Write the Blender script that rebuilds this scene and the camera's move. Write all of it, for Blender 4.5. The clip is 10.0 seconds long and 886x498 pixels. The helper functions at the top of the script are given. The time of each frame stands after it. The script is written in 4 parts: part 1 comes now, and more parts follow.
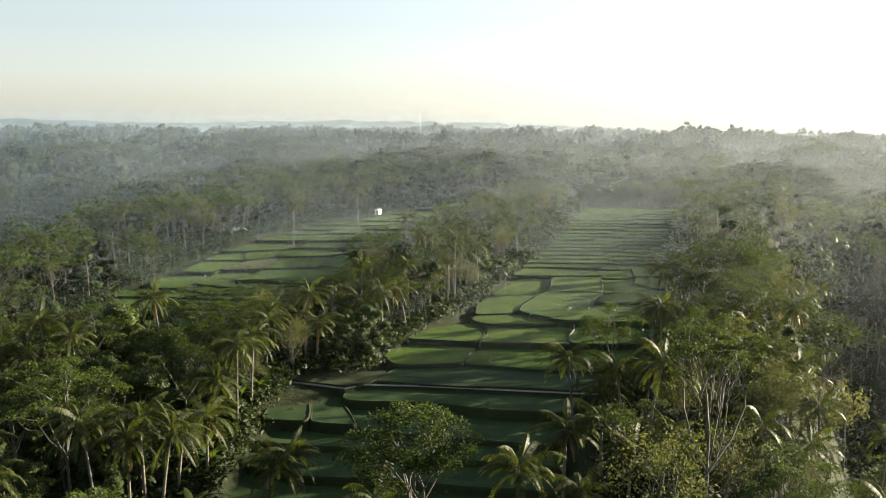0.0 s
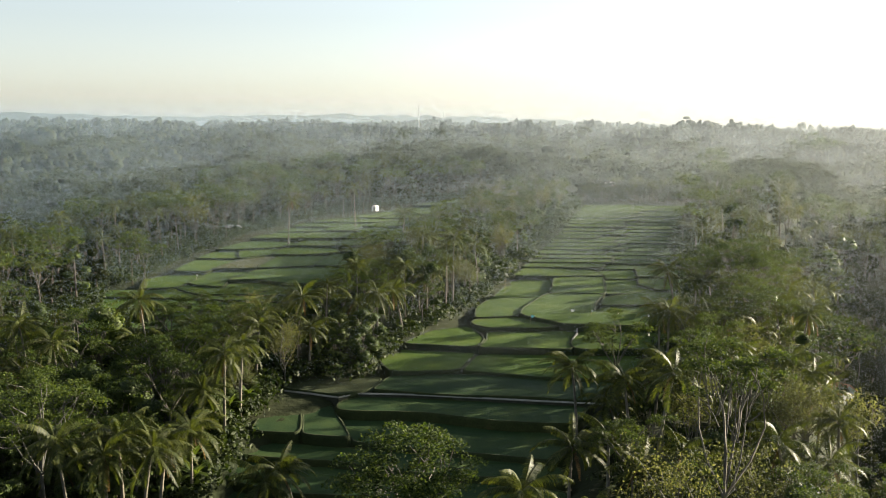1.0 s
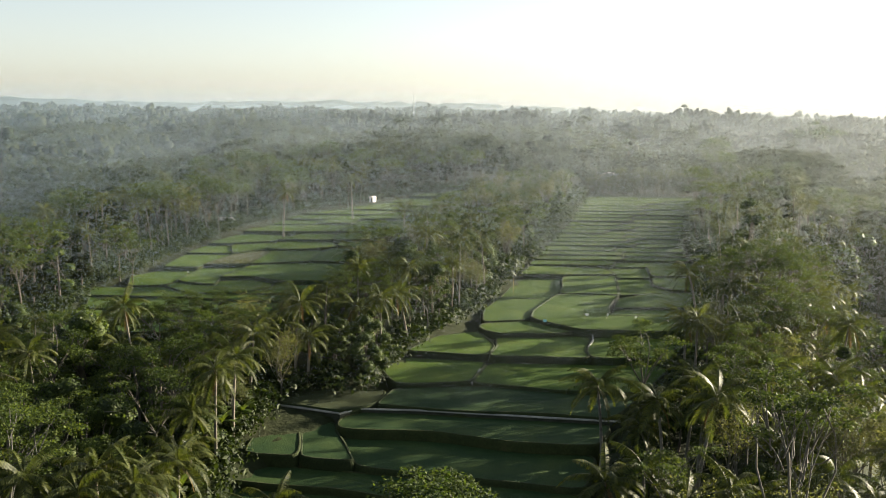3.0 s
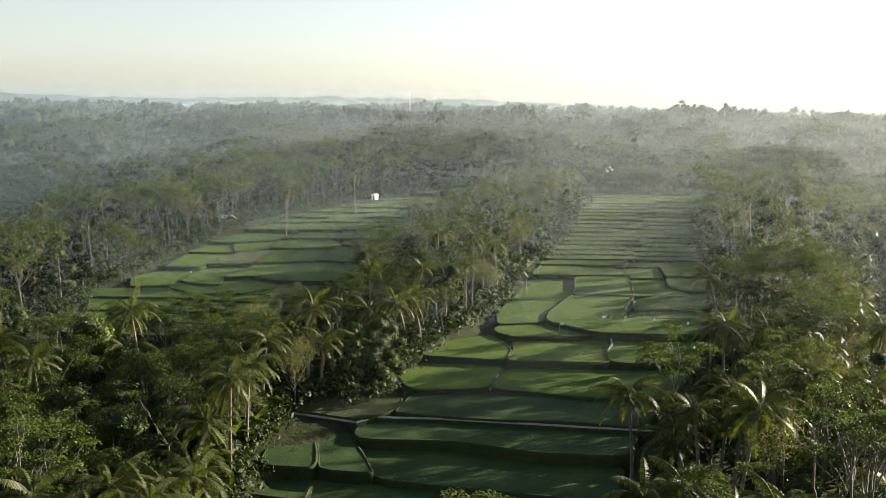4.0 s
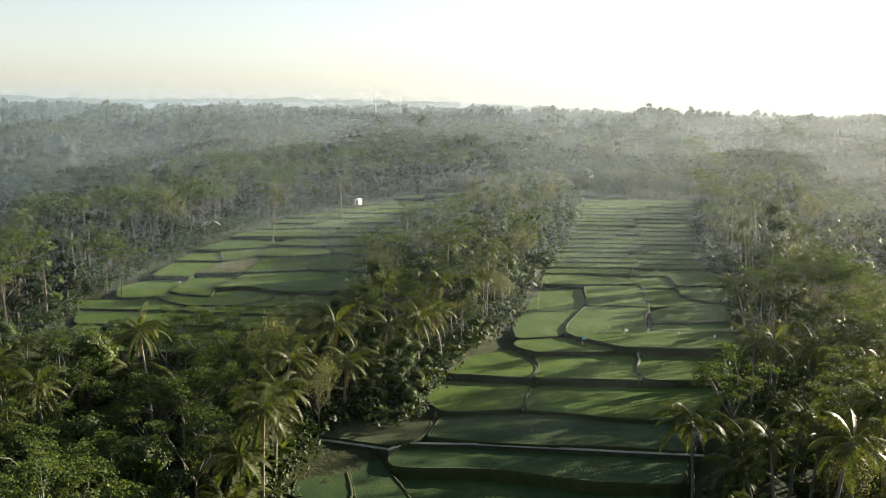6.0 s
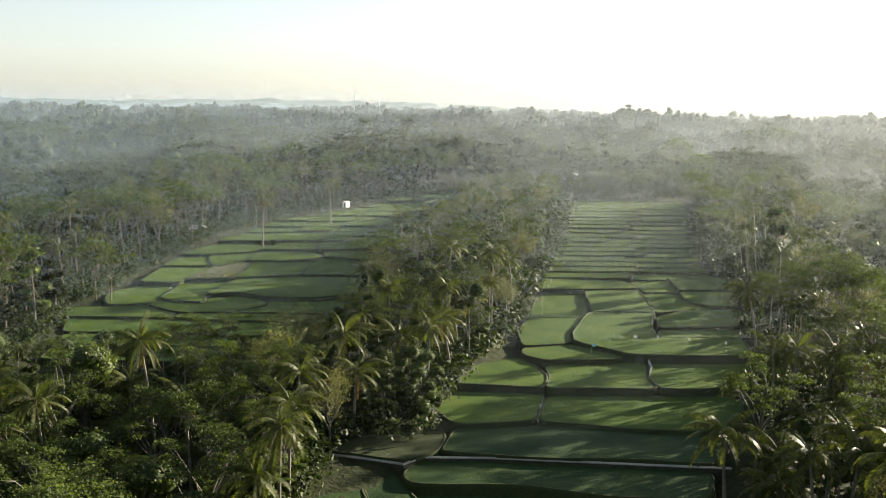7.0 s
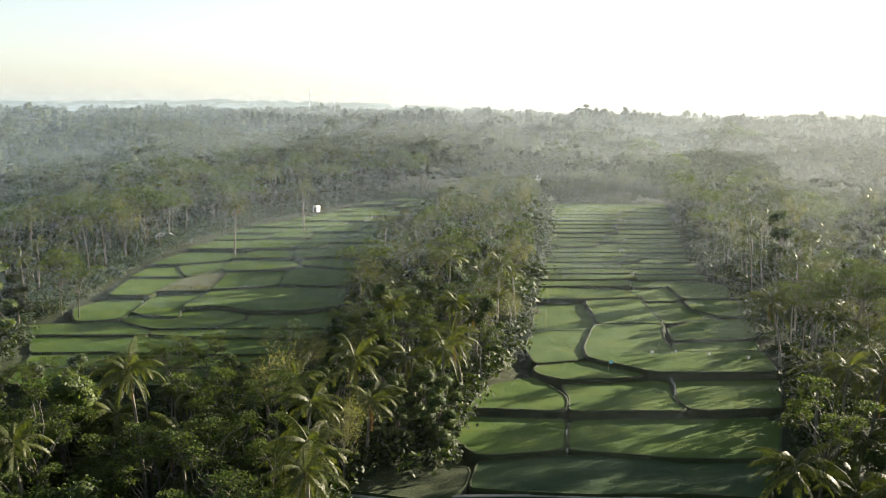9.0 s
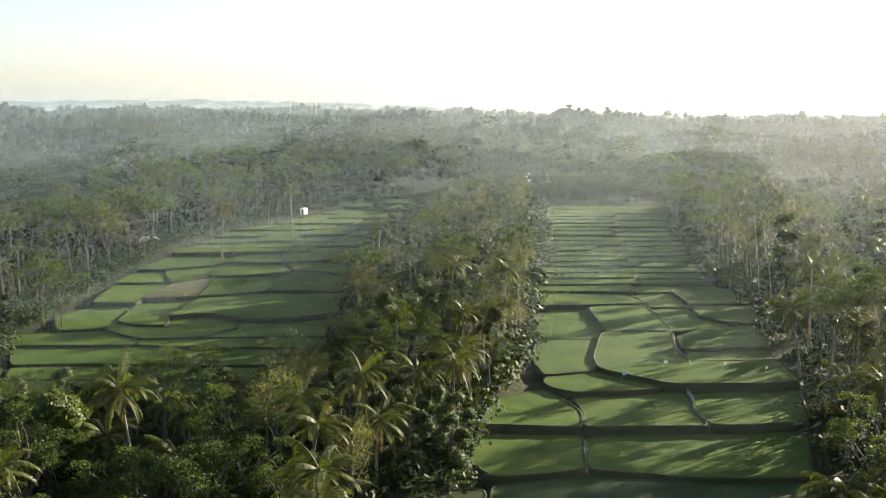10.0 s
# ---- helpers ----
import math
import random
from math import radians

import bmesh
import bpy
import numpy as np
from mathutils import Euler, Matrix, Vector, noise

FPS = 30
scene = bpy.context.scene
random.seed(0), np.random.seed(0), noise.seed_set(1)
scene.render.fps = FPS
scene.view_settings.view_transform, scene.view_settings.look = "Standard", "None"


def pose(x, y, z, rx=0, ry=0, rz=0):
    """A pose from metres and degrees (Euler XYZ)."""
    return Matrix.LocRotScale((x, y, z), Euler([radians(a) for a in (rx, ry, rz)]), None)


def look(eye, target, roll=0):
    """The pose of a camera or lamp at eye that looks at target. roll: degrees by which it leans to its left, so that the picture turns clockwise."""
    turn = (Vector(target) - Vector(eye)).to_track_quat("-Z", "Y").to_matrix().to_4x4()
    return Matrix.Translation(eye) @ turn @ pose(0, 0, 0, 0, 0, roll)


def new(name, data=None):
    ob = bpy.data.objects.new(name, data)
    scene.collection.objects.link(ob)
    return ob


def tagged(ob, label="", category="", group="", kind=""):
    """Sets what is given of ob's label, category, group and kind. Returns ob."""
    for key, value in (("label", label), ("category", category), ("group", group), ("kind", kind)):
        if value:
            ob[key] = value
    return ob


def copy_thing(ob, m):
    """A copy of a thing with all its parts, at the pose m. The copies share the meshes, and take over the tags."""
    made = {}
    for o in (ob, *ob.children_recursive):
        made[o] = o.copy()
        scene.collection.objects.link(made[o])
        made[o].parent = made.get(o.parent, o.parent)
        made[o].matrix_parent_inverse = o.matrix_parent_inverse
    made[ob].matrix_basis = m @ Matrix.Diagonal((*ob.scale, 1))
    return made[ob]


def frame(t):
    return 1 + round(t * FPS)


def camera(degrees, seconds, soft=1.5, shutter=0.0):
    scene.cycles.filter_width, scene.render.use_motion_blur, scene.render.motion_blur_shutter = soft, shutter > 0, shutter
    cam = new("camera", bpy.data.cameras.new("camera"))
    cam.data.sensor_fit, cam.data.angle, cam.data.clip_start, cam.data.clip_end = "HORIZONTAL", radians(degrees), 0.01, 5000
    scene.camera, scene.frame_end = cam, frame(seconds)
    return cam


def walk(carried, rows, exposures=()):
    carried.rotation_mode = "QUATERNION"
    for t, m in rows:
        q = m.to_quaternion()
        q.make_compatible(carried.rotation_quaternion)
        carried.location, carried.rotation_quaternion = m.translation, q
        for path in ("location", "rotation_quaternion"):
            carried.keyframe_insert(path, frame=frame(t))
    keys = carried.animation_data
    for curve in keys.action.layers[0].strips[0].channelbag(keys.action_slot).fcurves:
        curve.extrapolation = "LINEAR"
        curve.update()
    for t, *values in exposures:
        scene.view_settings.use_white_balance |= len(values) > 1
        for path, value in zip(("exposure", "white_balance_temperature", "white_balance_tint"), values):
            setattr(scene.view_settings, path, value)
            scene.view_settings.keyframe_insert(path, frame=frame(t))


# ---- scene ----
cam = camera(47.3, 10.0, soft=1.0)
METRES, EYE, TILT, LEAN, TURN = 75.0, 45.0, -6.9, 0.0, 0.0
ROWS = [
    (0.0, 0.0, 0.0, 0.0, 0.0, 0.0, 0.0),
    (0.5, 0.0005, 0.0464, 0.0087, -0.02, -0.17, -0.01),
    (1.0, 0.0003, 0.1004, 0.0193, -0.1, -0.34, -0.05),
    (1.5, -0.0013, 0.1444, 0.028, -0.12, -0.52, -0.2),
    (2.0, -0.0063, 0.1951, 0.0377, -0.14, -0.73, -0.26),
    (3.5, -0.0574, 0.315, 0.0582, -0.65, -1.22, -0.24),
    (4.0, -0.0849, 0.3517, 0.0641, -0.8, -1.32, -0.23),
    (4.5, -0.1172, 0.3855, 0.0693, -1.17, -1.36, -0.17),
    (5.0, -0.1521, 0.4168, 0.0745, -1.56, -1.34, -0.13),
    (5.5, -0.1872, 0.448, 0.0793, -2.31, -1.27, -0.13),
    (7.0, -0.2892, 0.5481, 0.0935, -4.36, -1.15, 0.01),
    (7.5, -0.3192, 0.5887, 0.0986, -5.16, -1.14, 0.17),
    (8.0, -0.3466, 0.6334, 0.1041, -5.85, -1.12, 0.3),
    (8.5, -0.3711, 0.6819, 0.1104, -6.41, -1.13, 0.41),
    (9.0, -0.3939, 0.7339, 0.1169, -7.05, -1.15, 0.52),
    (9.5, -0.4149, 0.7895, 0.1231, -7.71, -1.15, 0.62),
    (10.0, -0.4342, 0.8479, 0.1296, -8.18, -1.16, 0.68),
]
EXPOSURES = [(0.0, 2.36), (4.5, 2.36), (7.0, 2.45), (10.0, 2.56)]
walk(cam, [(t, pose(0, 0, EYE, TILT, LEAN, TURN) @ pose(METRES * x, METRES * y, METRES * z, 90 + pitch, roll, yaw)) for t, x, y, z, yaw, pitch, roll in ROWS], EXPOSURES)

# ---- world and light ----
SUN_AZ, SUN_EL = 61.0, 13.2  # degrees clockwise from straight ahead (+y), and above the horizon
world = bpy.data.worlds.new("morning_sky")
scene.world = world
world.use_nodes = True
wn = world.node_tree.nodes
sky = wn.new("ShaderNodeTexSky")
sky.sky_type = "NISHITA"
sky.sun_disc = False
sky.sun_elevation, sky.sun_rotation = radians(SUN_EL), radians(SUN_AZ)
sky.altitude, sky.air_density, sky.dust_density, sky.ozone_density = 100, 1.0, 0.85, 2.0
wn["Background"].inputs["Strength"].default_value = 0.0445
pale = wn.new("ShaderNodeHueSaturation")  # thin high haze takes colour out of the sky
pale.inputs["Saturation"].default_value = 0.5
world.node_tree.links.new(sky.outputs["Color"], pale.inputs["Color"])
world.node_tree.links.new(pale.outputs["Color"], wn["Background"].inputs["Color"])
sun_data = bpy.data.lights.new("sun", "SUN")
sun_data.energy, sun_data.angle, sun_data.color = 5.0, radians(0.6), (1.0, 0.88, 0.68)
sun = new("sun", sun_data)
sun_dir = Vector((math.sin(radians(SUN_AZ)) * math.cos(radians(SUN_EL)), math.cos(radians(SUN_AZ)) * math.cos(radians(SUN_EL)), math.sin(radians(SUN_EL))))
sun.matrix_world = look(sun_dir * 400, (0, 0, 0))


# ---- materials ----
def base_material(name):
    m = bpy.data.materials.new(name)
    m.use_nodes = True
    nt = m.node_tree
    nt.nodes.clear()
    return m, nt, nt.nodes.new("ShaderNodeOutputMaterial")


def node(nt, kind, **values):
    n = nt.nodes.new(kind)
    for key, value in values.items():
        n.inputs[key.replace("_", " ")].default_value = value
    return n


def ramp(nt, source, stops):
    r = nt.nodes.new("ShaderNodeValToRGB")
    while len(r.color_ramp.elements) < len(stops):
        r.color_ramp.elements.new(0.5)
    for e, (p, c) in zip(r.color_ramp.elements, stops):
        e.position, e.color = p, (*c, 1)
    nt.links.new(source, r.inputs["Fac"])
    return r.outputs["Color"]


def noise_tex(nt, scale, detail=4.0, rough=0.6, space="Object"):
    co = nt.nodes.new("ShaderNodeTexCoord")
    n = nt.nodes.new("ShaderNodeTexNoise")
    n.inputs["Scale"].default_value, n.inputs["Detail"].default_value, n.inputs["Roughness"].default_value = scale, detail, rough
    nt.links.new(co.outputs[space], n.inputs["Vector"])
    return n


def mix_rgb(nt, fac, a, b, blend="MIX"):
    n = nt.nodes.new("ShaderNodeMix")
    n.data_type, n.blend_type = "RGBA", blend
    for socket, value in ((n.inputs[0], fac), (n.inputs[6], a), (n.inputs[7], b)):
        if isinstance(value, (int, float)):
            socket.default_value = value
        elif isinstance(value, tuple):
            socket.default_value = (*value, 1)
        else:
            nt.links.new(value, socket)
    return n.outputs[2]


def leaf_material(name, dark, light, glow, rough=0.5, through_part=0.45, gloss=0.4, patch_scale=0.35, patch_range=(0.75, 1.2)):
    """Foliage: colour varies from leaf to leaf and from plant to plant; part of the light passes through."""
    m, nt, out = base_material(name)
    info = nt.nodes.new("ShaderNodeObjectInfo")
    geo = nt.nodes.new("ShaderNodeNewGeometry")
    leafy = ramp(nt, geo.outputs["Random Per Island"], [(0.0, dark), (1.0, light)])
    plant = ramp(nt, info.outputs["Random"], [(0.0, (0.75, 0.8, 0.76)), (0.5, (1, 1, 1)), (1.0, (1.14, 1.12, 0.9))])
    lo, hi = patch_range
    patch = ramp(nt, noise_tex(nt, patch_scale).outputs["Fac"], [(0.35, (lo, lo * 1.06, lo)), (0.65, (hi, hi * 0.96, hi * 0.84))])
    colour = mix_rgb(nt, 1.0, mix_rgb(nt, 1.0, leafy, plant, "MULTIPLY"), patch, "MULTIPLY")
    p = node(nt, "ShaderNodeBsdfPrincipled", Roughness=rough)
    p.inputs["Specular IOR Level"].default_value = gloss
    nt.links.new(colour, p.inputs["Base Color"])
    t = nt.nodes.new("ShaderNodeBsdfTranslucent")
    nt.links.new(mix_rgb(nt, 1.0, colour, glow, "MULTIPLY"), t.inputs["Color"])
    mx = nt.nodes.new("ShaderNodeMixShader")
    mx.inputs["Fac"].default_value = through_part
    nt.links.new(p.outputs[0], mx.inputs[1])
    nt.links.new(t.outputs[0], mx.inputs[2])
    nt.links.new(mx.outputs[0], out.inputs["Surface"])
    return m


def surface_material(name, stops, scale, fine=8.0, rough=0.85, bump=0.3, bump_size=0.1, detail_mix=0.4, spec=0.3, space="Object"):
    """A rough natural surface: large stains, fine grain and a relief."""
    m, nt, out = base_material(name)
    big = noise_tex(nt, scale, 5, space=space)
    small = noise_tex(nt, scale * fine, 4, space=space)
    colour = ramp(nt, big.outputs["Fac"], stops)
    grain = ramp(nt, small.outputs["Fac"], [(0.25, (0.55, 0.55, 0.55)), (0.75, (1.4, 1.4, 1.4))])
    colour = mix_rgb(nt, detail_mix, colour, mix_rgb(nt, 1.0, colour, grain, "MULTIPLY"))
    info = nt.nodes.new("ShaderNodeObjectInfo")
    each = ramp(nt, info.outputs["Random"], [(0.0, (0.82, 0.86, 0.85)), (1.0, (1.18, 1.12, 1.0))])
    colour = mix_rgb(nt, 1.0, colour, each, "MULTIPLY")
    p = node(nt, "ShaderNodeBsdfPrincipled", Roughness=rough)
    p.inputs["Specular IOR Level"].default_value = spec
    nt.links.new(colour, p.inputs["Base Color"])
    b = node(nt, "ShaderNodeBump", Strength=bump, Distance=bump_size)
    nt.links.new(small.outputs["Fac"], b.inputs["Height"])
    nt.links.new(b.outputs[0], p.inputs["Normal"])
    nt.links.new(p.outputs[0], out.inputs["Surface"])
    return m


PALM = leaf_material("palm_leaf", (0.012, 0.022, 0.007), (0.076, 0.084, 0.027), (1.4, 1.45, 0.55), 0.5, 0.32, 0.11, 0.35, (0.8, 1.12))
PALM_DRY = leaf_material("dry_palm_leaf", (0.08, 0.055, 0.028), (0.15, 0.105, 0.055), (1.2, 1.0, 0.7), 0.8, 0.25, 0.1)
BROAD = leaf_material("broad_leaf", (0.008, 0.018, 0.005), (0.074, 0.099, 0.027), (1.4, 1.55, 0.6), 0.6, 0.28, 0.15)
FEATHER = leaf_material("feathery_leaf", (0.013, 0.027, 0.008), (0.074, 0.099, 0.028), (1.5, 1.5, 0.6), 0.7, 0.37, 0.12)
PALE = leaf_material("pale_leaf", (0.04, 0.047, 0.022), (0.105, 0.11, 0.056), (1.4, 1.4, 0.8), 0.7, 0.42, 0.12)
FOREST = leaf_material("forest_leaf", (0.022, 0.032, 0.014), (0.04, 0.046, 0.023), (1.5, 1.45, 0.8), 0.8, 0.36, 0.06, 0.05, (0.5, 1.4))
# bush leaves kept extra dark: shade under the trees is put into their colour
UNDER = leaf_material("shade_darkened_bush_leaf", (0.006, 0.013, 0.004), (0.036, 0.05, 0.015), (1.4, 1.5, 0.6), 0.6, 0.25, 0.12)
BANANA = leaf_material("banana_leaf", (0.04, 0.07, 0.014), (0.08, 0.11, 0.026), (1.5, 1.4, 0.6), 0.45, 0.45, 0.3)
PALM_BARK = surface_material("palm_bark", [(0.3, (0.08, 0.074, 0.06)), (0.7, (0.17, 0.155, 0.13))], 1.5, 6, 0.85, 0.5, 0.05)
BARK = surface_material("bark", [(0.3, (0.05, 0.045, 0.036)), (0.7, (0.12, 0.105, 0.085))], 0.9, 8, 0.9, 0.6, 0.05)
PALE_BARK = surface_material("pale_bark", [(0.3, (0.05, 0.048, 0.04)), (0.7, (0.11, 0.102, 0.086))], 0.9, 8, 0.85, 0.4, 0.04)
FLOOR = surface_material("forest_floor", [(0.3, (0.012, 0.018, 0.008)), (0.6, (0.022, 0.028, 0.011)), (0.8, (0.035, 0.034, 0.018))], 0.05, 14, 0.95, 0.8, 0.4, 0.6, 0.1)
RICE = surface_material("rice_crop", [(0.3, (0.027, 0.056, 0.009)), (0.5, (0.044, 0.077, 0.013)), (0.7, (0.066, 0.094, 0.017))], 0.13, 34, 0.85, 0.6, 0.15, 0.8, 0.06)
# a darker crop for the plots nearer than y = 177
DARK_RICE = surface_material("dark_rice_crop", [(0.3, (0.012, 0.031, 0.011)), (0.5, (0.02, 0.042, 0.014)), (0.7, (0.034, 0.056, 0.016))], 0.13, 34, 0.8, 0.6, 0.12, 0.8, 0.08)
GRASS = surface_material("bund_grass", [(0.3, (0.016, 0.025, 0.008)), (0.6, (0.026, 0.035, 0.011)), (0.8, (0.042, 0.04, 0.018))], 0.35, 12, 0.9, 0.9, 0.12, 0.7, 0.15)
MUD = surface_material("dug_soil", [(0.3, (0.05, 0.058, 0.03)), (0.7, (0.085, 0.088, 0.05))], 0.3, 12, 0.9, 0.9, 0.15, 0.6, 0.15)
CONCRETE = surface_material("weathered_concrete", [(0.3, (0.16, 0.165, 0.15)), (0.7, (0.36, 0.36, 0.335))], 0.5, 9, 0.75, 0.3, 0.03)
STONE = surface_material("mossy_stone", [(0.3, (0.018, 0.024, 0.012)), (0.7, (0.05, 0.052, 0.036))], 0.6, 7, 0.9, 0.7, 0.06)
PAINT = surface_material("white_paint", [(0.3, (0.68, 0.67, 0.64)), (0.7, (0.8, 0.8, 0.78))], 0.6, 8, 0.6, 0.1, 0.01, 0.25)
TILE = surface_material("clay_roof", [(0.3, (0.20, 0.085, 0.05)), (0.7, (0.33, 0.15, 0.09))], 1.2, 8, 0.8, 0.5, 0.04)
METAL_ROOF = surface_material("grey_roof_sheet", [(0.3, (0.32, 0.32, 0.31)), (0.7, (0.5, 0.5, 0.49))], 0.7, 8, 0.45, 0.2, 0.02)
STEEL = surface_material("galvanised_steel", [(0.3, (0.25, 0.26, 0.27)), (0.7, (0.4, 0.41, 0.42))], 0.5, 5, 0.5, 0.1, 0.01)
CLOTH_BLUE = surface_material("blue_cloth", [(0.3, (0.16, 0.46, 0.6)), (0.7, (0.26, 0.6, 0.72))], 2.0, 6, 0.8, 0.2, 0.02)
BAMBOO = surface_material("bamboo_pole", [(0.3, (0.28, 0.23, 0.13)), (0.7, (0.42, 0.36, 0.22))], 2.0, 6, 0.6, 0.2, 0.01)


# ---- mesh tools ----
class Geo:
    """Gathers vertices, triangles and quads for one mesh."""

    def __init__(self):
        self.v, self.f3, self.f4, self.n = [], [], [], 0

    def add(self, v, f):
        v, f = np.asarray(v, float), np.asarray(f, int)
        self.v.append(v)
        (self.f3 if f.shape[1] == 3 else self.f4).append(f + self.n)
        self.n += len(v)

    def arrays(self):
        cat = lambda a, k: np.concatenate(a) if a else np.zeros((0, k), int)
        return np.concatenate(self.v), cat(self.f3, 3), cat(self.f4, 4)

    def mesh(self, name, material, smooth=False):
        return quick_mesh(name, *self.arrays(), material, smooth)


def quick_mesh(name, v, f3, f4, material, smooth=False):
    me = bpy.data.meshes.new(name)
    me.vertices.add(len(v))
    me.vertices.foreach_set("co", np.ascontiguousarray(v, np.float32).ravel())
    loops = np.concatenate([f3.ravel(), f4.ravel()]).astype(np.int32)
    starts = np.concatenate([np.arange(len(f3)) * 3, len(f3) * 3 + np.arange(len(f4)) * 4]).astype(np.int32)
    me.loops.add(len(loops))
    me.loops.foreach_set("vertex_index", loops)
    me.polygons.add(len(starts))
    me.polygons.foreach_set("loop_start", starts)
    me.polygons.foreach_set("use_smooth", np.full(len(starts), smooth))
    me.update(calc_edges=True)
    me.materials.append(material)
    return me


def part(name, me, parent, label=""):
    ob = new(name, me)
    ob.parent = parent
    return tagged(ob, label)


def bm_mesh(name, bm, material):
    me = bpy.data.meshes.new(name)
    bm.normal_update()
    bm.to_mesh(me)
    bm.free()
    me.materials.append(material)
    return me


def box(bm, x0, x1, y0, y1, z0, z1, bevel=0.0):
    made = bmesh.ops.create_cube(bm, size=1, matrix=Matrix.LocRotScale(((x0 + x1) / 2, (y0 + y1) / 2, (z0 + z1) / 2), None, (x1 - x0, y1 - y0, z1 - z0)))
    if bevel:
        bmesh.ops.bevel(bm, geom=list({e for v in made["verts"] for e in v.link_edges}), offset=bevel, segments=1, affect="EDGES")


def tube(geo, points, radii, sides=6):
    """A tapered tube along points."""
    pts = np.asarray(points, float)
    d = np.gradient(pts, axis=0)
    d /= np.linalg.norm(d, axis=1)[:, None] + 1e-9
    ref = np.where(np.abs(d[:, 2:3]) > 0.9, np.array([[1.0, 0, 0]]), np.array([[0, 0, 1.0]]))
    a = np.cross(d, ref)
    a /= np.linalg.norm(a, axis=1)[:, None]
    b = np.cross(d, a)
    ang = np.arange(sides) / sides * 2 * np.pi
    r = np.asarray(radii, float)[:, None, None]
    v = pts[:, None] + r * (a[:, None] * np.cos(ang)[None, :, None] + b[:, None] * np.sin(ang)[None, :, None])
    i, j = np.meshgrid(np.arange(len(pts) - 1), np.arange(sides), indexing="ij")
    k = (j + 1) % sides
    f = np.stack([i * sides + j, i * sides + k, (i + 1) * sides + k, (i + 1) * sides + j], -1).reshape(-1, 4)
    geo.add(v.reshape(-1, 3), f)


def diamonds(geo, rng, at, size, flat=0.3, out=None):
    """Small folded leaf sprays at the places given. flat: how level they lie; out: the way they face."""
    n = len(at)
    nrm = rng.normal(size=(n, 3))
    if out is not None:
        nrm = nrm * 0.6 + out
    nrm[:, 2] += flat * 3
    nrm /= np.linalg.norm(nrm, axis=1)[:, None]
    a = np.cross(nrm, rng.normal(size=(n, 3)))
    a /= np.linalg.norm(a, axis=1)[:, None] + 1e-9
    b = np.cross(nrm, a)
    s = (size * rng.uniform(0.6, 1.35, n))[:, None]
    w = rng.uniform(0.2, 0.38, n)[:, None]
    v = np.stack([at - a * s * 0.5, at + b * s * w - nrm * s * 0.1, at + a * s * 0.5 - nrm * s * 0.12, at - b * s * w - nrm * s * 0.1], 1)
    geo.add(v.reshape(-1, 3), np.arange(n * 4).reshape(n, 4))


def shell(rng, centre, radii, n):
    """Points in the outer half of an ellipsoid, thinner below, and the way out."""
    d = rng.normal(size=(n, 3))
    d[:, 2] = np.where(d[:, 2] < -0.2, -d[:, 2] * 0.8, d[:, 2])
    d /= np.linalg.norm(d, axis=1)[:, None]
    r = rng.uniform(0.55, 1.0, n)[:, None] ** 0.7
    return np.asarray(centre) + d * r * np.asarray(radii), d


# ---- trees: each maker returns (trunk arrays, crown arrays), base at the origin ----
def palm_frond(rng, length, rise, droop, pairs, side):
    """One coconut frond along +x: a curved rib with two rows of leaflets."""
    g = Geo()
    u = np.linspace(0, 1, 9)
    ang = rise - droop * u ** 1.2
    step = length / 8
    x = np.concatenate([[0], np.cumsum(np.cos(ang[:-1]) * step)])
    z = np.concatenate([[0], np.cumsum(np.sin(ang[:-1]) * step)])
    wide = 0.045 * (1 - 0.8 * u)
    if pairs <= 5:
        wide = wide * 0
    rib = np.stack([np.stack([x, wide, z], 1), np.stack([x, -wide, z], 1)], 1).reshape(-1, 3)
    i = np.arange(8) * 2
    g.add(rib, np.stack([i, i + 1, i + 3, i + 2], 1))
    uu = np.linspace(0.12, 0.99, pairs)
    px, pz, pa = np.interp(uu, u, x), np.interp(uu, u, z), np.interp(uu, u, ang)
    ll = side * np.sin(np.pi * (0.12 + 0.8 * uu)) ** 0.7 * rng.uniform(0.8, 1.15, pairs)
    half = length / pairs * 0.4
    for s in (-1, 1):
        hang = rng.uniform(0.5, 1.15, pairs) + 0.25 * uu
        root1 = np.stack([px - half * np.cos(pa), np.full(pairs, 0.02 * s), pz - half * np.sin(pa)], 1)
        root2 = np.stack([px + half * np.cos(pa), np.full(pairs, 0.02 * s), pz + half * np.sin(pa)], 1)
        mid = (root1 + root2) / 2 + np.stack([ll * 0.33, s * ll * 0.5 * np.cos(hang * 0.5), -ll * 0.5 * np.sin(hang * 0.5)], 1)
        tip = (root1 + root2) / 2 + np.stack([ll * 0.55, s * ll * 0.75 * np.cos(hang), -ll * np.sin(hang)], 1)
        m1, m2 = mid + (root1 - root2) * 0.3, mid - (root1 - root2) * 0.3
        k = np.arange(pairs) * 5
        v = np.stack([root1, root2, m2, m1, tip], 1).reshape(-1, 3)
        g.add(v, np.stack([k, k + 1, k + 2, k + 3], 1))
        g.f3.append(np.stack([k + 3, k + 2, k + 4], 1) + g.n - len(v))
    return g.arrays()


def palm_trunk(rng, height, lean, sides=8, rows=9):
    g = Geo()
    u = np.linspace(0, 1, rows)
    turn = rng.uniform(0, 6.28)
    off = lean * u ** 1.7
    pts = np.stack([off * math.cos(turn), off * math.sin(turn), height * u], 1)
    tube(g, pts, 0.26 - 0.12 * u + 0.16 * (u == 0), sides)
    return g, pts[-1]


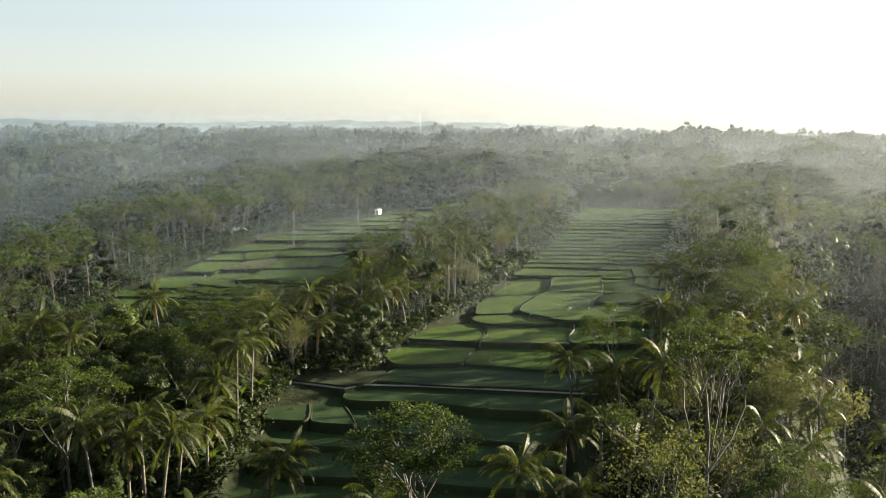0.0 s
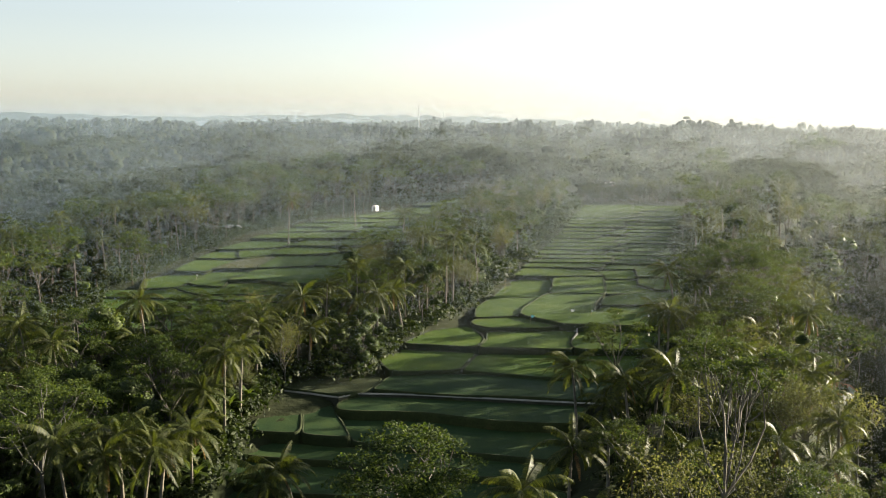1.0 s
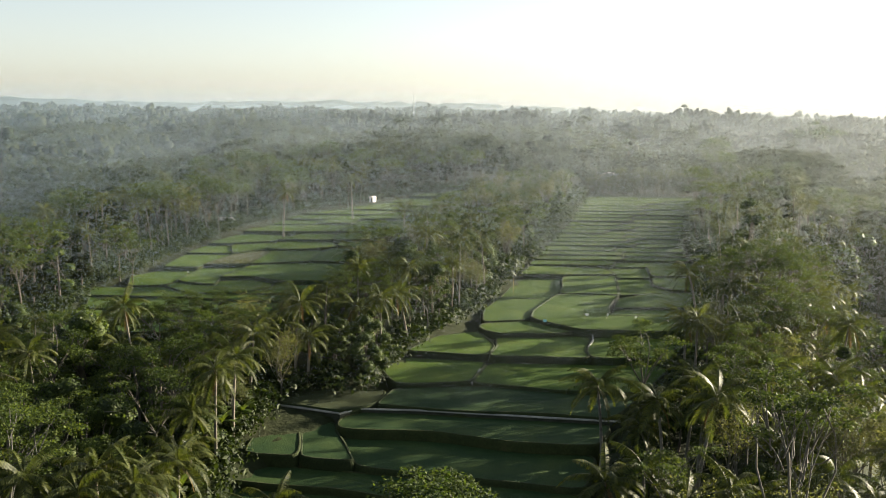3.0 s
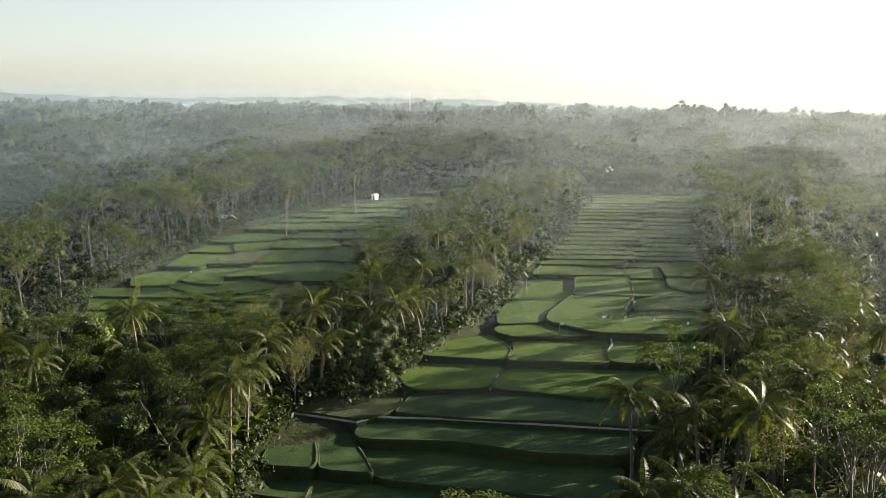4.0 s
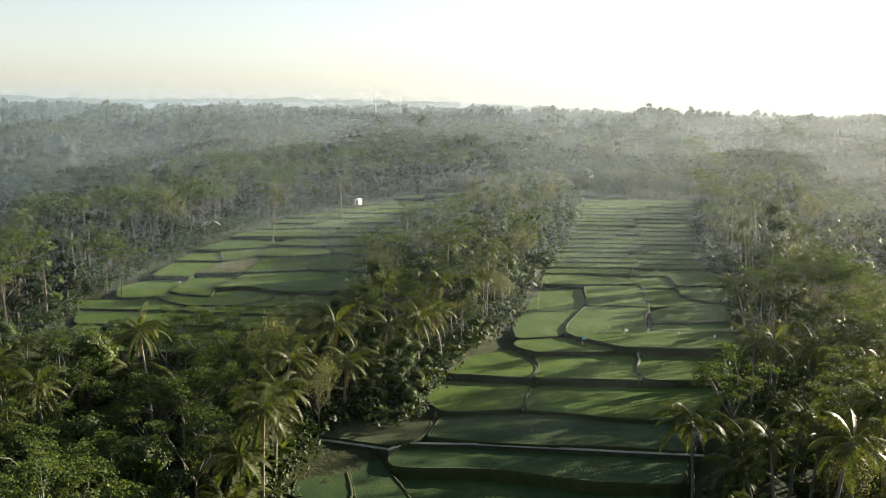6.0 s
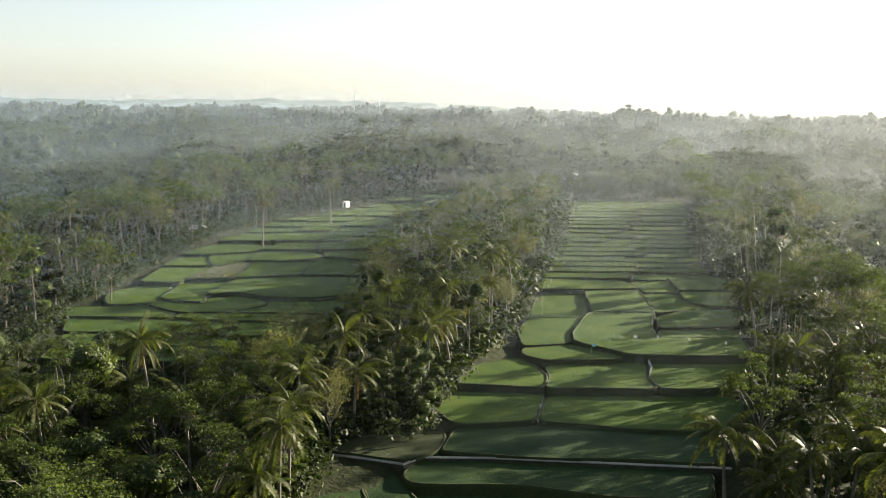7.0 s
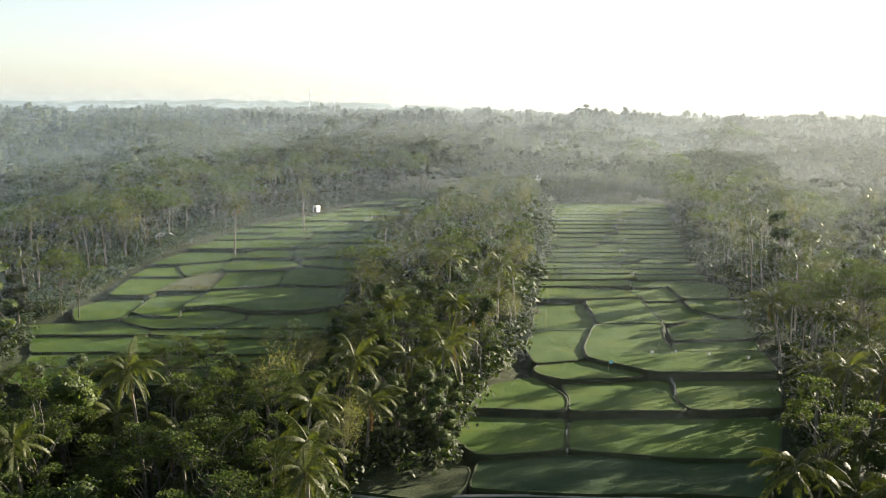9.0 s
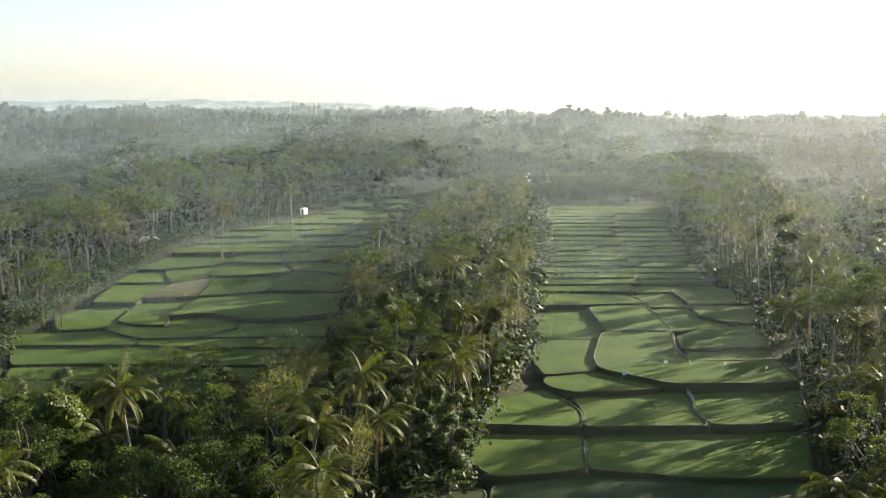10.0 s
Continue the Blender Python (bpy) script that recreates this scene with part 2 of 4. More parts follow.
def placed(arr, at, yaw, scale=1.0, roll=0.0):
    """Arrays turned about z, then moved."""
    v, f3, f4 = arr
    c, s = math.cos(yaw), math.sin(yaw)
    cr, sr = math.cos(roll), math.sin(roll)
    v = v * scale
    v = np.stack([v[:, 0], v[:, 1] * cr - v[:, 2] * sr, v[:, 1] * sr + v[:, 2] * cr], 1)
    return np.stack([v[:, 0] * c - v[:, 1] * s, v[:, 0] * s + v[:, 1] * c, v[:, 2]], 1) + np.asarray(at), f3, f4


def join(items):
    g = Geo()
    for v, f3, f4 in items:
        n = g.n
        g.v.append(v)
        g.n += len(v)
        g.f3.append(f3 + n)
        g.f4.append(f4 + n)
    return g.arrays()


def frond_angles(rng, n):
    """(yaw, rise, droop, roll) for the fronds of a crown, upright in the middle and hanging outside."""
    rows = []
    for i in range(n):
        age = (i + 0.5) / n
        rows.append((i * 2.4 + rng.uniform(-0.25, 0.25), 1.3 - 1.75 * age + rng.uniform(-0.12, 0.12), 1.2 + 1.6 * age * (1 - age) + 0.1 * age, rng.uniform(-0.35, 0.35)))
    return rows


def palm(rng, height, fronds, pairs, length=4.6, sides=8):
    lean = rng.uniform(0.3, 2.2)
    g, top = palm_trunk(rng, height, lean, sides, 9 if sides > 4 else 4)
    crown = [placed(palm_frond(rng, length * rng.uniform(0.85, 1.1), ri, dr, pairs, 1.15), top, ya, 1.0, ro) for ya, ri, dr, ro in frond_angles(rng, fronds)]
    return g.arrays(), join(crown)


def limb(rng, g, start, end, r0, r1, sides=5, sag=0.12):
    u = np.linspace(0, 1, 5)[:, None]
    start, end = np.asarray(start, float), np.asarray(end, float)
    side = rng.normal(size=3) * np.linalg.norm(end - start) * sag
    tube(g, start + (end - start) * u + side * np.sin(np.pi * u), (r0 + (r1 - r0) * u)[:, 0], sides)


def umbrella_tree(rng, height, spread, leaves, size, limbs=6, fill=0.12):
    """A tall feathery tree: bare forking limbs that carry flat, layered pads."""
    g, c = Geo(), Geo()
    fork = np.array([rng.uniform(-0.6, 0.6), rng.uniform(-0.6, 0.6), height * rng.uniform(0.42, 0.55)])
    limb(rng, g, (0, 0, -0.5), fork, 0.26, 0.17, 7, 0.03)
    pads = []
    for i in range(limbs):
        a = i / limbs * 6.28 + rng.uniform(-0.4, 0.4)
        reach = spread * rng.uniform(0.45, 0.85)
        end = np.array([math.cos(a) * reach, math.sin(a) * reach, height * rng.uniform(0.74, 0.95)])
        limb(rng, g, fork, end, 0.12, 0.045)
        pads.append(end)
        for _ in range(3):
            e2 = end + np.array([rng.normal() * spread * 0.3, rng.normal() * spread * 0.3, rng.uniform(-2.2, 1.2)])
            limb(rng, g, fork + (end - fork) * rng.uniform(0.5, 0.8), e2, 0.07, 0.03, 4)
            pads.append(e2)
    pads.append(np.array([0, 0, height * 0.96]))
    per = max(4, leaves // len(pads))
    for e in pads:
        rad = spread * rng.uniform(0.16, 0.34)
        m = int(per * (rad / spread / 0.26) ** 2) + 3
        rr, aa = rad * np.sqrt(rng.uniform(0, 1, m)), rng.uniform(0, 6.28, m)
        rr = rr * (1 + 0.22 * np.sin(aa * 4 + e[0]))
        zz = 0.5 - 0.28 * rad * (rr / rad) ** 2 + rng.normal(size=m) * 0.16
        diamonds(c, rng, e + np.stack([rr * np.cos(aa), rr * np.sin(aa), zz], 1), size, 0.6)
    rest = int(leaves * fill)
    rr, aa = spread * np.sqrt(rng.uniform(0, 0.8, rest)), rng.uniform(0, 6.28, rest)
    rr = rr * (1 + 0.16 * np.sin(aa * 5 + height))
    zz = height * (0.97 - 0.2 * (rr / spread) ** 2) + 0.9 * np.sin(rr * 1.9 + aa * 3) + rng.normal(size=rest) * 0.25
    diamonds(c, rng, np.stack([rr * np.cos(aa), rr * np.sin(aa), zz], 1), size, 0.75)
    return g.arrays(), c.arrays()


def lobe(c, rng, cen, rad, n=7):
    """The close inner leafage of one clump: a lumpy dome, open below."""
    a = np.arange(n) / n * 6.283 + rng.uniform(0, 6.28)
    v = [np.array([[0, 0, 1.0]])]
    for polar in (0.65, 1.3, 2.05):
        v.append(np.stack([np.sin(polar) * np.cos(a), np.sin(polar) * np.sin(a), np.full(n, np.cos(polar))], 1))
    v = np.concatenate(v)
    v = np.asarray(cen) + v * rng.uniform(0.74, 1.2, (len(v), 1)) * np.asarray(rad)
    i, j = np.arange(n), (np.arange(n) + 1) % n
    base = c.n
    c.add(v, np.stack([0 * i, i + 1, j + 1], 1))
    c.f4.append(np.concatenate([np.stack([k + i, k + n + i, k + n + j, k + j], 1) for k in (1, 1 + n)]) + base)


def broad_tree(rng, height, spread, leaves, size, low=0.35, clumps=14, core=0.72):
    """A dense leafy tree of uneven clumps."""
    g, c = Geo(), Geo()
    top = np.array([rng.uniform(-0.5, 0.5), rng.uniform(-0.5, 0.5), height * 0.72])
    limb(rng, g, (0, 0, -0.5), top, 0.3, 0.1, 7, 0.03)
    per = max(4, leaves // clumps)
    for i in range(clumps):
        h = low + (1 - low) * rng.uniform(0.08, 0.93)
        fat = math.sin(math.pi * min(0.92, 0.18 + 0.8 * (h - low) / (1 - low)))
        a, r = i * 2.4 + rng.uniform(-0.4, 0.4), spread * fat * rng.uniform(0.25, 0.72)
        cen = np.array([math.cos(a) * r, math.sin(a) * r, height * h])
        if leaves > 500:
            limb(rng, g, top * rng.uniform(0.5, 0.95), cen, 0.09, 0.03, 4)
        rad = spread * rng.uniform(0.24, 0.42)
        at, d = shell(rng, cen, (rad, rad, rad * rng.uniform(0.6, 0.95)), per)
        diamonds(c, rng, at, size, 0.15, d)
        lobe(c, rng, cen, np.array([rad, rad, rad * 0.75]) * core)
    return g.arrays(), c.arrays()


def far_tree(rng, height, spread):
    """A tree far off: a few merged, lumpy clumps that reach down to the next crowns."""
    c = Geo()
    for k, (h, w) in enumerate(((0.42, 0.8), (0.54, 0.72), (0.66, 0.6))):
        a = k * 2.3 + rng.uniform(-0.5, 0.5)
        rad = spread * w
        cen = np.array([math.cos(a) * spread * 0.3, math.sin(a) * spread * 0.3, height * h])
        lobe(c, rng, cen, (rad, rad, height * 0.2), 5)
        at, d = shell(rng, cen, (rad, rad, height * 0.2), 6)
        diamonds(c, rng, at, 1.8, 0.15, d)
    return c.arrays()


def sparse_tree(rng, height, spread, leaves, size):
    """An open, twiggy tree with many thin ascending branches."""
    g, c = Geo(), Geo()
    limb(rng, g, (0, 0, -0.5), (0, 0, height * 0.55), 0.24, 0.13, 6, 0.04)
    ends = []
    for i in range(15):
        a = i * 2.4 + rng.uniform(-0.3, 0.3)
        s = np.array([0, 0, height * rng.uniform(0.25, 0.55)])
        r = spread * rng.uniform(0.3, 0.95)
        e = np.array([math.cos(a) * r, math.sin(a) * r, height * rng.uniform(0.55, 1.0)])
        limb(rng, g, s, e, 0.09, 0.025, 4)
        ends += [e, s + (e - s) * 0.7, s + (e - s) * 0.85 + rng.normal(size=3) * 0.9]
    per = max(3, leaves // len(ends))
    for e in ends:
        at = e + rng.normal(size=(per, 3)) * np.array([spread * 0.17, spread * 0.17, spread * 0.15])
        diamonds(c, rng, at, size, 0.1)
    return g.arrays(), c.arrays()


def shrub_arrays(rng, leaves, size, spread=2.2, height=2.2):
    c = Geo()
    for i in range(5):
        cen = np.array([rng.normal() * spread * 0.4, rng.normal() * spread * 0.4, height * rng.uniform(0.2, 0.6)])
        at, d = shell(rng, cen, (spread * 0.5, spread * 0.5, height * 0.5), leaves // 5)
        diamonds(c, rng, at, size, 0.15, d)
    return c.arrays()


# ---- the lie of the land ----
R_Y, R_Z = (60, 110, 150, 170, 202, 215, 260, 291, 400, 480, 620), (-9, -4.5, -1.5, 0, 2, 3, 3.6, 4.3, 8.5, 10, 10)
L_Y, L_Z = (60, 110, 150, 200, 225, 236, 290, 350, 382, 477, 540, 620), (-10, -8, -9, -10, -8, -3, -1.4, 0.8, 2.4, 4.8, 8, 9)
FAR_Y, FAR_Z = (560, 800, 1000, 1400, 2000, 2800, 3600, 5000), (0, -2, 3, 10, 17, 14, 10, 10)


def smooth(a, b, x):
    t = np.clip((x - a) / (b - a), 0, 1)
    return t * t * (3 - 2 * t)


def field_level(x, y):
    """Height of the cultivated shelf, without its steps."""
    w = smooth(np.interp(y, (215, 240), (-46, -32)), np.interp(y, (215, 240), (-33, -2)), x - np.interp(y, (180, 300, 450, 520), (0, 14, 50, 62)) * 0.55)
    return np.interp(y, L_Y, L_Z) * (1 - w) + np.interp(y, R_Y, R_Z) * w


RF_Y = (112, 150, 183, 200, 235, 276, 302, 348, 390, 446)
RF_L, RF_R = (-30, -29, -12, -8, 8, 19, 26, 39, 49, 62), (17, 20, 33, 41, 52, 68, 68, 80, 93, 108)
LF_Y = (232, 262, 287, 302, 337, 376, 423, 436, 466, 500, 526)
LF_L, LF_R = (-86, -88, -93, -87, -81, -71, -57, -42, -25, -5, 40), (-25, -26, -25, -23, -19, -11, 1, 4, 12, 26, 50)


def in_field(x, y, grow=0.0):
    x, y = np.asarray(x, float), np.asarray(y, float)
    r = (x > np.interp(y, RF_Y, RF_L) - grow) & (x < np.interp(y, RF_Y, RF_R) + grow) & (y > 112 - grow) & (y < 446 + grow)
    l = (x > np.interp(y, LF_Y, LF_L) - grow) & (x < np.interp(y, LF_Y, LF_R) + grow) & (y > 232 - grow) & (y < 526 + grow)
    return r | l


def rolling(x, y):
    big = 5 * np.sin(x * 0.0071 + 1.3) * np.cos(y * 0.0053) + 4 * np.sin(x * 0.0033 - y * 0.0041 + 0.5)
    gullies = 9 * np.sin(x * 0.021 + 2.0 * np.sin(y * 0.006) + 0.7) * np.sin(y * 0.016 + 1.2 * np.sin(x * 0.008)) + 4 * np.sin(x * 0.05 + y * 0.011)
    return big + gullies


def land(x, y):
    x, y = np.asarray(x, float), np.asarray(y, float)
    z = field_level(x, y)
    far = smooth(535, 780, y)
    z = z * (1 - far) + far * (np.interp(y, FAR_Y, FAR_Z) + rolling(x, y) * np.interp(y, (700, 1500), (0.5, 1.0)) + 5)
    # the ravine on the right of the shelf, with its far bank
    edge = np.interp(y, (0, 120, 180, 213, 300, 390, 470, 700), (36, 48, 63, 72, 93, 121, 150, 260))
    d = x - edge
    z = z - (smooth(-2, 26, d) - smooth(45, 95, d)) * 46 * (1 - 0.62 * smooth(190, 420, y))
    # its far bank lies lower than the shelf
    z = z - 12 * smooth(45, 95, d) * (1 - smooth(620, 950, y)) * smooth(150, 300, y)
    # the shelf dips behind the right-hand terraces
    z = z - 10 * smooth(95, 150, x) * smooth(430, 500, y) * (1 - smooth(600, 850, y))
    # the hollow beyond the left-hand woods
    z = z - 22 * np.exp(-((x + 210) / 70) ** 2 - ((y - 520) / 160) ** 2) - 10 * smooth(-100, -170, x) * (1 - smooth(500, 900, y))
    # the land falls away on the far right
    z = z - 15 * smooth(0.08, 0.42, x / np.maximum(y, 50)) * smooth(600, 950, y)
    # a saddle between the far woods
    z = z - 8 * np.exp(-((x - 112) / 130) ** 2 - ((y - 1400) / 220) ** 2)
    # far blue ridges
    ridge = smooth(3300, 4300, y) * (1 - smooth(4500, 4900, y))
    z = z + ridge * (53 - 40 * smooth(-900, 800, x) + 9 * np.sin(x * 0.0021 + 1) + 4 * np.sin(x * 0.0057))
    return z


def ground():
    xs = np.concatenate([np.linspace(-4200, -400, 40)[:-1], np.linspace(-400, -130, 28)[:-1], np.linspace(-130, 150, 113)[:-1], np.linspace(150, 400, 26)[:-1], np.linspace(400, 4200, 40)])
    ys = np.concatenate([np.linspace(-900, 20, 14)[:-1], np.linspace(20, 100, 12)[:-1], np.linspace(100, 540, 177)[:-1], np.linspace(540, 1000, 36)[:-1], np.linspace(1000, 4980, 70)])
    X, Y = np.meshgrid(xs, ys)
    Z = land(X, Y) + 0.25 * np.sin(X * 0.9 + Y * 0.4) * np.sin(Y * 0.7)
    Z = Z - np.where(Y < 172, 1.9, 0.7) * in_field(X, Y, -1.5) - 0.4 * in_field(X, Y, 1.0)
    nx, ny = len(xs), len(ys)
    i, j = np.meshgrid(np.arange(ny - 1), np.arange(nx - 1), indexing="ij")
    f = np.stack([i * nx + j, i * nx + j + 1, (i + 1) * nx + j + 1, (i + 1) * nx + j], -1).reshape(-1, 4)
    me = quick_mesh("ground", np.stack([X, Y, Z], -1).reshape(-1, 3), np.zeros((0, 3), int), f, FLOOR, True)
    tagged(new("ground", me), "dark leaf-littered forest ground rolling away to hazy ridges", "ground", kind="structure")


ground()


# ---- rice terraces ----
paddy_rng = np.random.default_rng(4)


def rounded(poly, rng, step=2.5, wobble=0.35):
    """The outline of a plot with soft corners and a hand-made waver."""
    p = np.asarray(poly, float)
    for _ in range(2):
        q = np.roll(p, -1, 0)
        long = np.linalg.norm(q - p, axis=1)[:, None]
        cut = np.minimum(0.25, 1.1 / long)
        p = np.stack([p + (q - p) * cut, q - (q - p) * cut], 1).reshape(-1, 2)
    out = []
    for a, b in zip(p, np.roll(p, -1, 0)):
        n = max(1, int(np.linalg.norm(b - a) / step))
        out += [a + (b - a) * k / n for k in range(n)]
    out = np.array(out)
    w = wobble * (np.sin(out[:, 0] * 0.31 + out[:, 1] * 0.17) + np.sin(out[:, 1] * 0.43 - out[:, 0] * 0.12))
    return out + np.stack([w * 0.5, w], 1) * 0.5


def inset(loop, d):
    t = np.roll(loop, -1, 0) - np.roll(loop, 1, 0)
    t /= np.linalg.norm(t, axis=1)[:, None] + 1e-9
    return loop + np.stack([-t[:, 1], t[:, 0]], 1) * d


def paddy(*poly, lift=0.0, crop=None, label="level rice paddy of young green plants with a grassy bund", category="rice paddy"):
    """One terrace plot, corners anticlockwise: a grassy bank and bund all round, the crop inside."""
    p = np.asarray(poly, float)
    area = 0.5 * np.sum(p[:, 0] * np.roll(p[:, 1], -1) - p[:, 1] * np.roll(p[:, 0], -1))
    if area < 0:
        p = p[::-1]
    cen = p.mean(0)
    top = float(field_level(cen[0], cen[1])) + lift * (1.4 if cen[1] > 225 else 1.0) + paddy_rng.uniform(-0.16, 0.16)
    loop = rounded(p, paddy_rng)
    thing = tagged(new("rice_paddy"), label, category, "rice terraces")
    thing.location = (cen[0], cen[1], top)
    loop = loop - cen
    n = len(loop)
    # bank, bund and its inner face
    rings = [(inset(loop, -0.75), -3.4), (inset(loop, -0.2), -0.35), (inset(loop, -0.02), 0.12), (inset(loop, 0.28), 0.14), (inset(loop, 0.45), -0.12)]
    jit = paddy_rng.uniform(-0.06, 0.06, (len(rings), n))
    v = np.concatenate([np.column_stack([r, np.full(n, z) + j]) for (r, z), j in zip(rings, jit)])
    i, j = np.meshgrid(np.arange(len(rings) - 1), np.arange(n), indexing="ij")
    k = (j + 1) % n
    f = np.stack([i * n + j, i * n + k, (i + 1) * n + k, (i + 1) * n + j], -1).reshape(-1, 4)
    part("bund", quick_mesh("bund", v, np.zeros((0, 3), int), f, GRASS, True), thing, "grassy earth bund and bank")
    # crop surface: a fan of rings towards the middle, slightly uneven
    mid = loop.mean(0)
    rr = [mid + (inset(loop, 0.36) - mid) * s for s in (1.0, 0.8, 0.55, 0.25)]
    v = np.concatenate([np.column_stack([r, 0.05 + 0.05 * np.sin(r[:, 0] * 1.7) * np.sin(r[:, 1] * 1.3)]) for r in rr] + [np.array([[mid[0], mid[1], 0.05]])])
    i, j = np.meshgrid(np.arange(3), np.arange(n), indexing="ij")
    k = (j + 1) % n
    f4 = np.stack([i * n + j, i * n + k, (i + 1) * n + k, (i + 1) * n + j], -1).reshape(-1, 4)
    j = np.arange(n)
    f3 = np.stack([3 * n + j, 3 * n + (j + 1) % n, np.full(n, 4 * n)], 1)
    part("crop", quick_mesh("crop", v, f3, f4, crop or (DARK_RICE if cen[1] < 177 else RICE), True), thing)
    return thing


# the near steps below the channel wall
paddy((-31, 122), (18, 116), (17, 129), (-20, 136), (-31, 141), lift=-1.4)
paddy((-31, 141), (-20, 136), (17, 129), (17, 136.5), (-6, 142), (-14, 145), (-31, 149.5), lift=-1.0)
paddy((-31, 149.5), (-14, 145), (-6, 142), (17, 136.5), (17, 144), (0, 148), (-13, 152), (-29, 155), lift=-0.7)
paddy((-29, 155), (-21, 153.5), (-23, 171.5), (-28, 174), lift=-0.4)
paddy((-21, 153.5), (-13, 152), (-16.5, 164), (-17, 169), (-23, 171.5), lift=-0.3)
paddy((-13, 152), (0, 148), (17, 144), (20, 156), (10, 158), (-2, 162), (-16.5, 164), lift=-0.5)
paddy((-16.5, 164), (-2, 162), (10, 158), (20, 156), (24, 166), (7, 169), (-4, 171), (-14, 172), (-17, 169))
# the shelf above the wall
paddy((-12, 173), (-4, 171.3), (7, 169.3), (24, 166.3), (31, 178), (19, 179.5), (4, 183.5), (-9, 183), lift=0.3)
paddy((-28, 174.5), (-16.5, 170), (-12, 173), (-10, 181), (-20, 182), lift=0.2, crop=GRASS, label="rough grassy verge beside the rice terraces", category="grass verge")
paddy((-9, 183), (3.5, 184), (5, 190), (7, 197.5), (-9, 200.5), (-12, 192))
paddy((3.5, 184), (19, 179.5), (31, 178), (40, 196), (20, 196.5), (7, 197.5), (5, 190))
paddy((-8, 201), (7, 198), (9, 205), (6, 218), (-2, 214))
paddy((7, 198), (20, 196.5), (25.5, 196.5), (25, 201), (28, 212.5), (25, 213.5), (18, 212.5), (9, 212.5), (9, 205))
paddy((9, 212.5), (18, 212.5), (25, 213.5), (21, 219), (17, 224.5), (7, 222), (6, 218), lift=0.15)
paddy((25.5, 196.5), (40, 196), (47, 212), (28, 212.5), (25, 201), lift=0.1)
paddy((7, 222), (17, 224.5), (18, 231), (24, 247), (12, 248), (8, 235))
paddy((17, 224.5), (21, 219), (25, 213.5), (28, 212.5), (47, 212), (50, 226), (34, 227), (35, 235), (38, 245), (40, 249.5), (26, 251), (24, 247), (18, 231), lift=0.3)
paddy((34, 227), (50, 226), (53, 235), (36, 234.5), lift=0.15)
paddy((36, 234.5), (53, 235), (58, 246), (61, 253), (48, 252), (39, 246), lift=0.3)
paddy((12, 248), (24, 247), (26, 251), (28, 261), (30, 275), (19, 276), lift=-0.3)
paddy((26, 251), (40, 249.5), (43, 272), (44, 276), (30, 275), (28, 261), lift=0.1)
paddy((40, 249.5), (48, 252), (54, 253), (50, 261), (52, 272), (43, 272))
paddy((54, 253), (61, 253), (67, 270), (52, 272), (50, 261), lift=0.3)
paddy((19, 276), (30, 275), (44, 276), (43, 286), (23, 290), lift=0.1)
paddy((43, 272), (52, 272), (54, 288), (43, 286), (44, 276))
paddy((52, 272), (67, 270), (68, 289), (54, 289), lift=0.3)
# the long narrow steps that climb to the far end
steps = [289, 297, 304, 311, 319, 326, 334, 342, 351, 360, 368, 377, 385, 393, 401, 409, 418, 430, 445]
for a, b in zip(steps, steps[1:]):
    l0, l1, r0, r1 = np.interp(a, RF_Y, RF_L), np.interp(b, RF_Y, RF_L), np.interp(a, RF_Y, RF_R), np.interp(b, RF_Y, RF_R)
    s = paddy_rng.uniform(0.3, 0.7)
    m0, m1 = l0 + (r0 - l0) * s, l1 + (r1 - l1) * s + paddy_rng.uniform(-2, 2)
    paddy((l0, a + 1), (m0, a), (m1, b), (l1, b + 1), lift=0.1)
    paddy((m0, a), (r0, a - 1), (r1, b - 1), (m1, b), lift=-0.15)
# the left-hand terraces
paddy((-86, 240), (-25, 232), (-25, 246), (-46, 247), (-86, 253))
paddy((-86, 253), (-46, 247), (-25, 246), (-25, 254.5), (-53, 257), (-57, 259), (-87, 262))
paddy((-87, 262), (-57, 259), (-53, 262), (-50, 270), (-66, 273.5), (-91, 276))
paddy((-57, 259), (-53, 257), (-25, 254.5), (-27, 266), (-50, 270), (-53, 262), lift=0.2)
paddy((-91, 276), (-66, 273.5), (-66, 278), (-75, 288), (-84, 287), (-94, 287))
paddy((-66, 273.5), (-50, 270), (-27, 266), (-28, 276), (-36, 276.5), (-53, 278), (-66, 278), lift=0.2)
paddy((-84, 287), (-75, 288), (-73, 294), (-71, 312), (-82, 313), (-88, 302))
paddy((-75, 288), (-66, 278), (-53, 278), (-46, 285), (-46, 292), (-54, 298), (-62, 296), (-61, 288.5), (-69, 290), (-73, 294), lift=0.1)
paddy((-73, 294), (-69, 290), (-61, 288.5), (-62, 296), (-57, 317), (-71, 315), lift=0.15)
paddy((-62, 296), (-54, 298), (-46, 292), (-34, 290), (-23, 296), (-22, 318), (-40, 322), (-57, 317), lift=0.4)
paddy((-53, 278), (-36, 276.5), (-27, 276), (-23, 296), (-34, 290), (-46, 292), (-46, 285), lift=0.1)
paddy((-82, 313), (-71, 312), (-66, 336), (-81, 337))
dug = paddy((-71, 315), (-57, 317), (-55, 343), (-57, 344), (-64, 337), (-66, 336), crop=MUD, label="bare dug vegetable plot with rows of seedlings", category="vegetable plot")
paddy((-57, 317), (-40, 322), (-38, 344), (-46, 343), (-55, 343), lift=0.15)
paddy((-40, 322), (-22, 318), (-18, 340), (-34, 350), (-38, 344), lift=0.3)
paddy((-81, 337), (-66, 336), (-70, 353), (-78, 354))
paddy((-66, 336), (-64, 337), (-57, 344), (-56, 360), (-70, 353), lift=0.2)
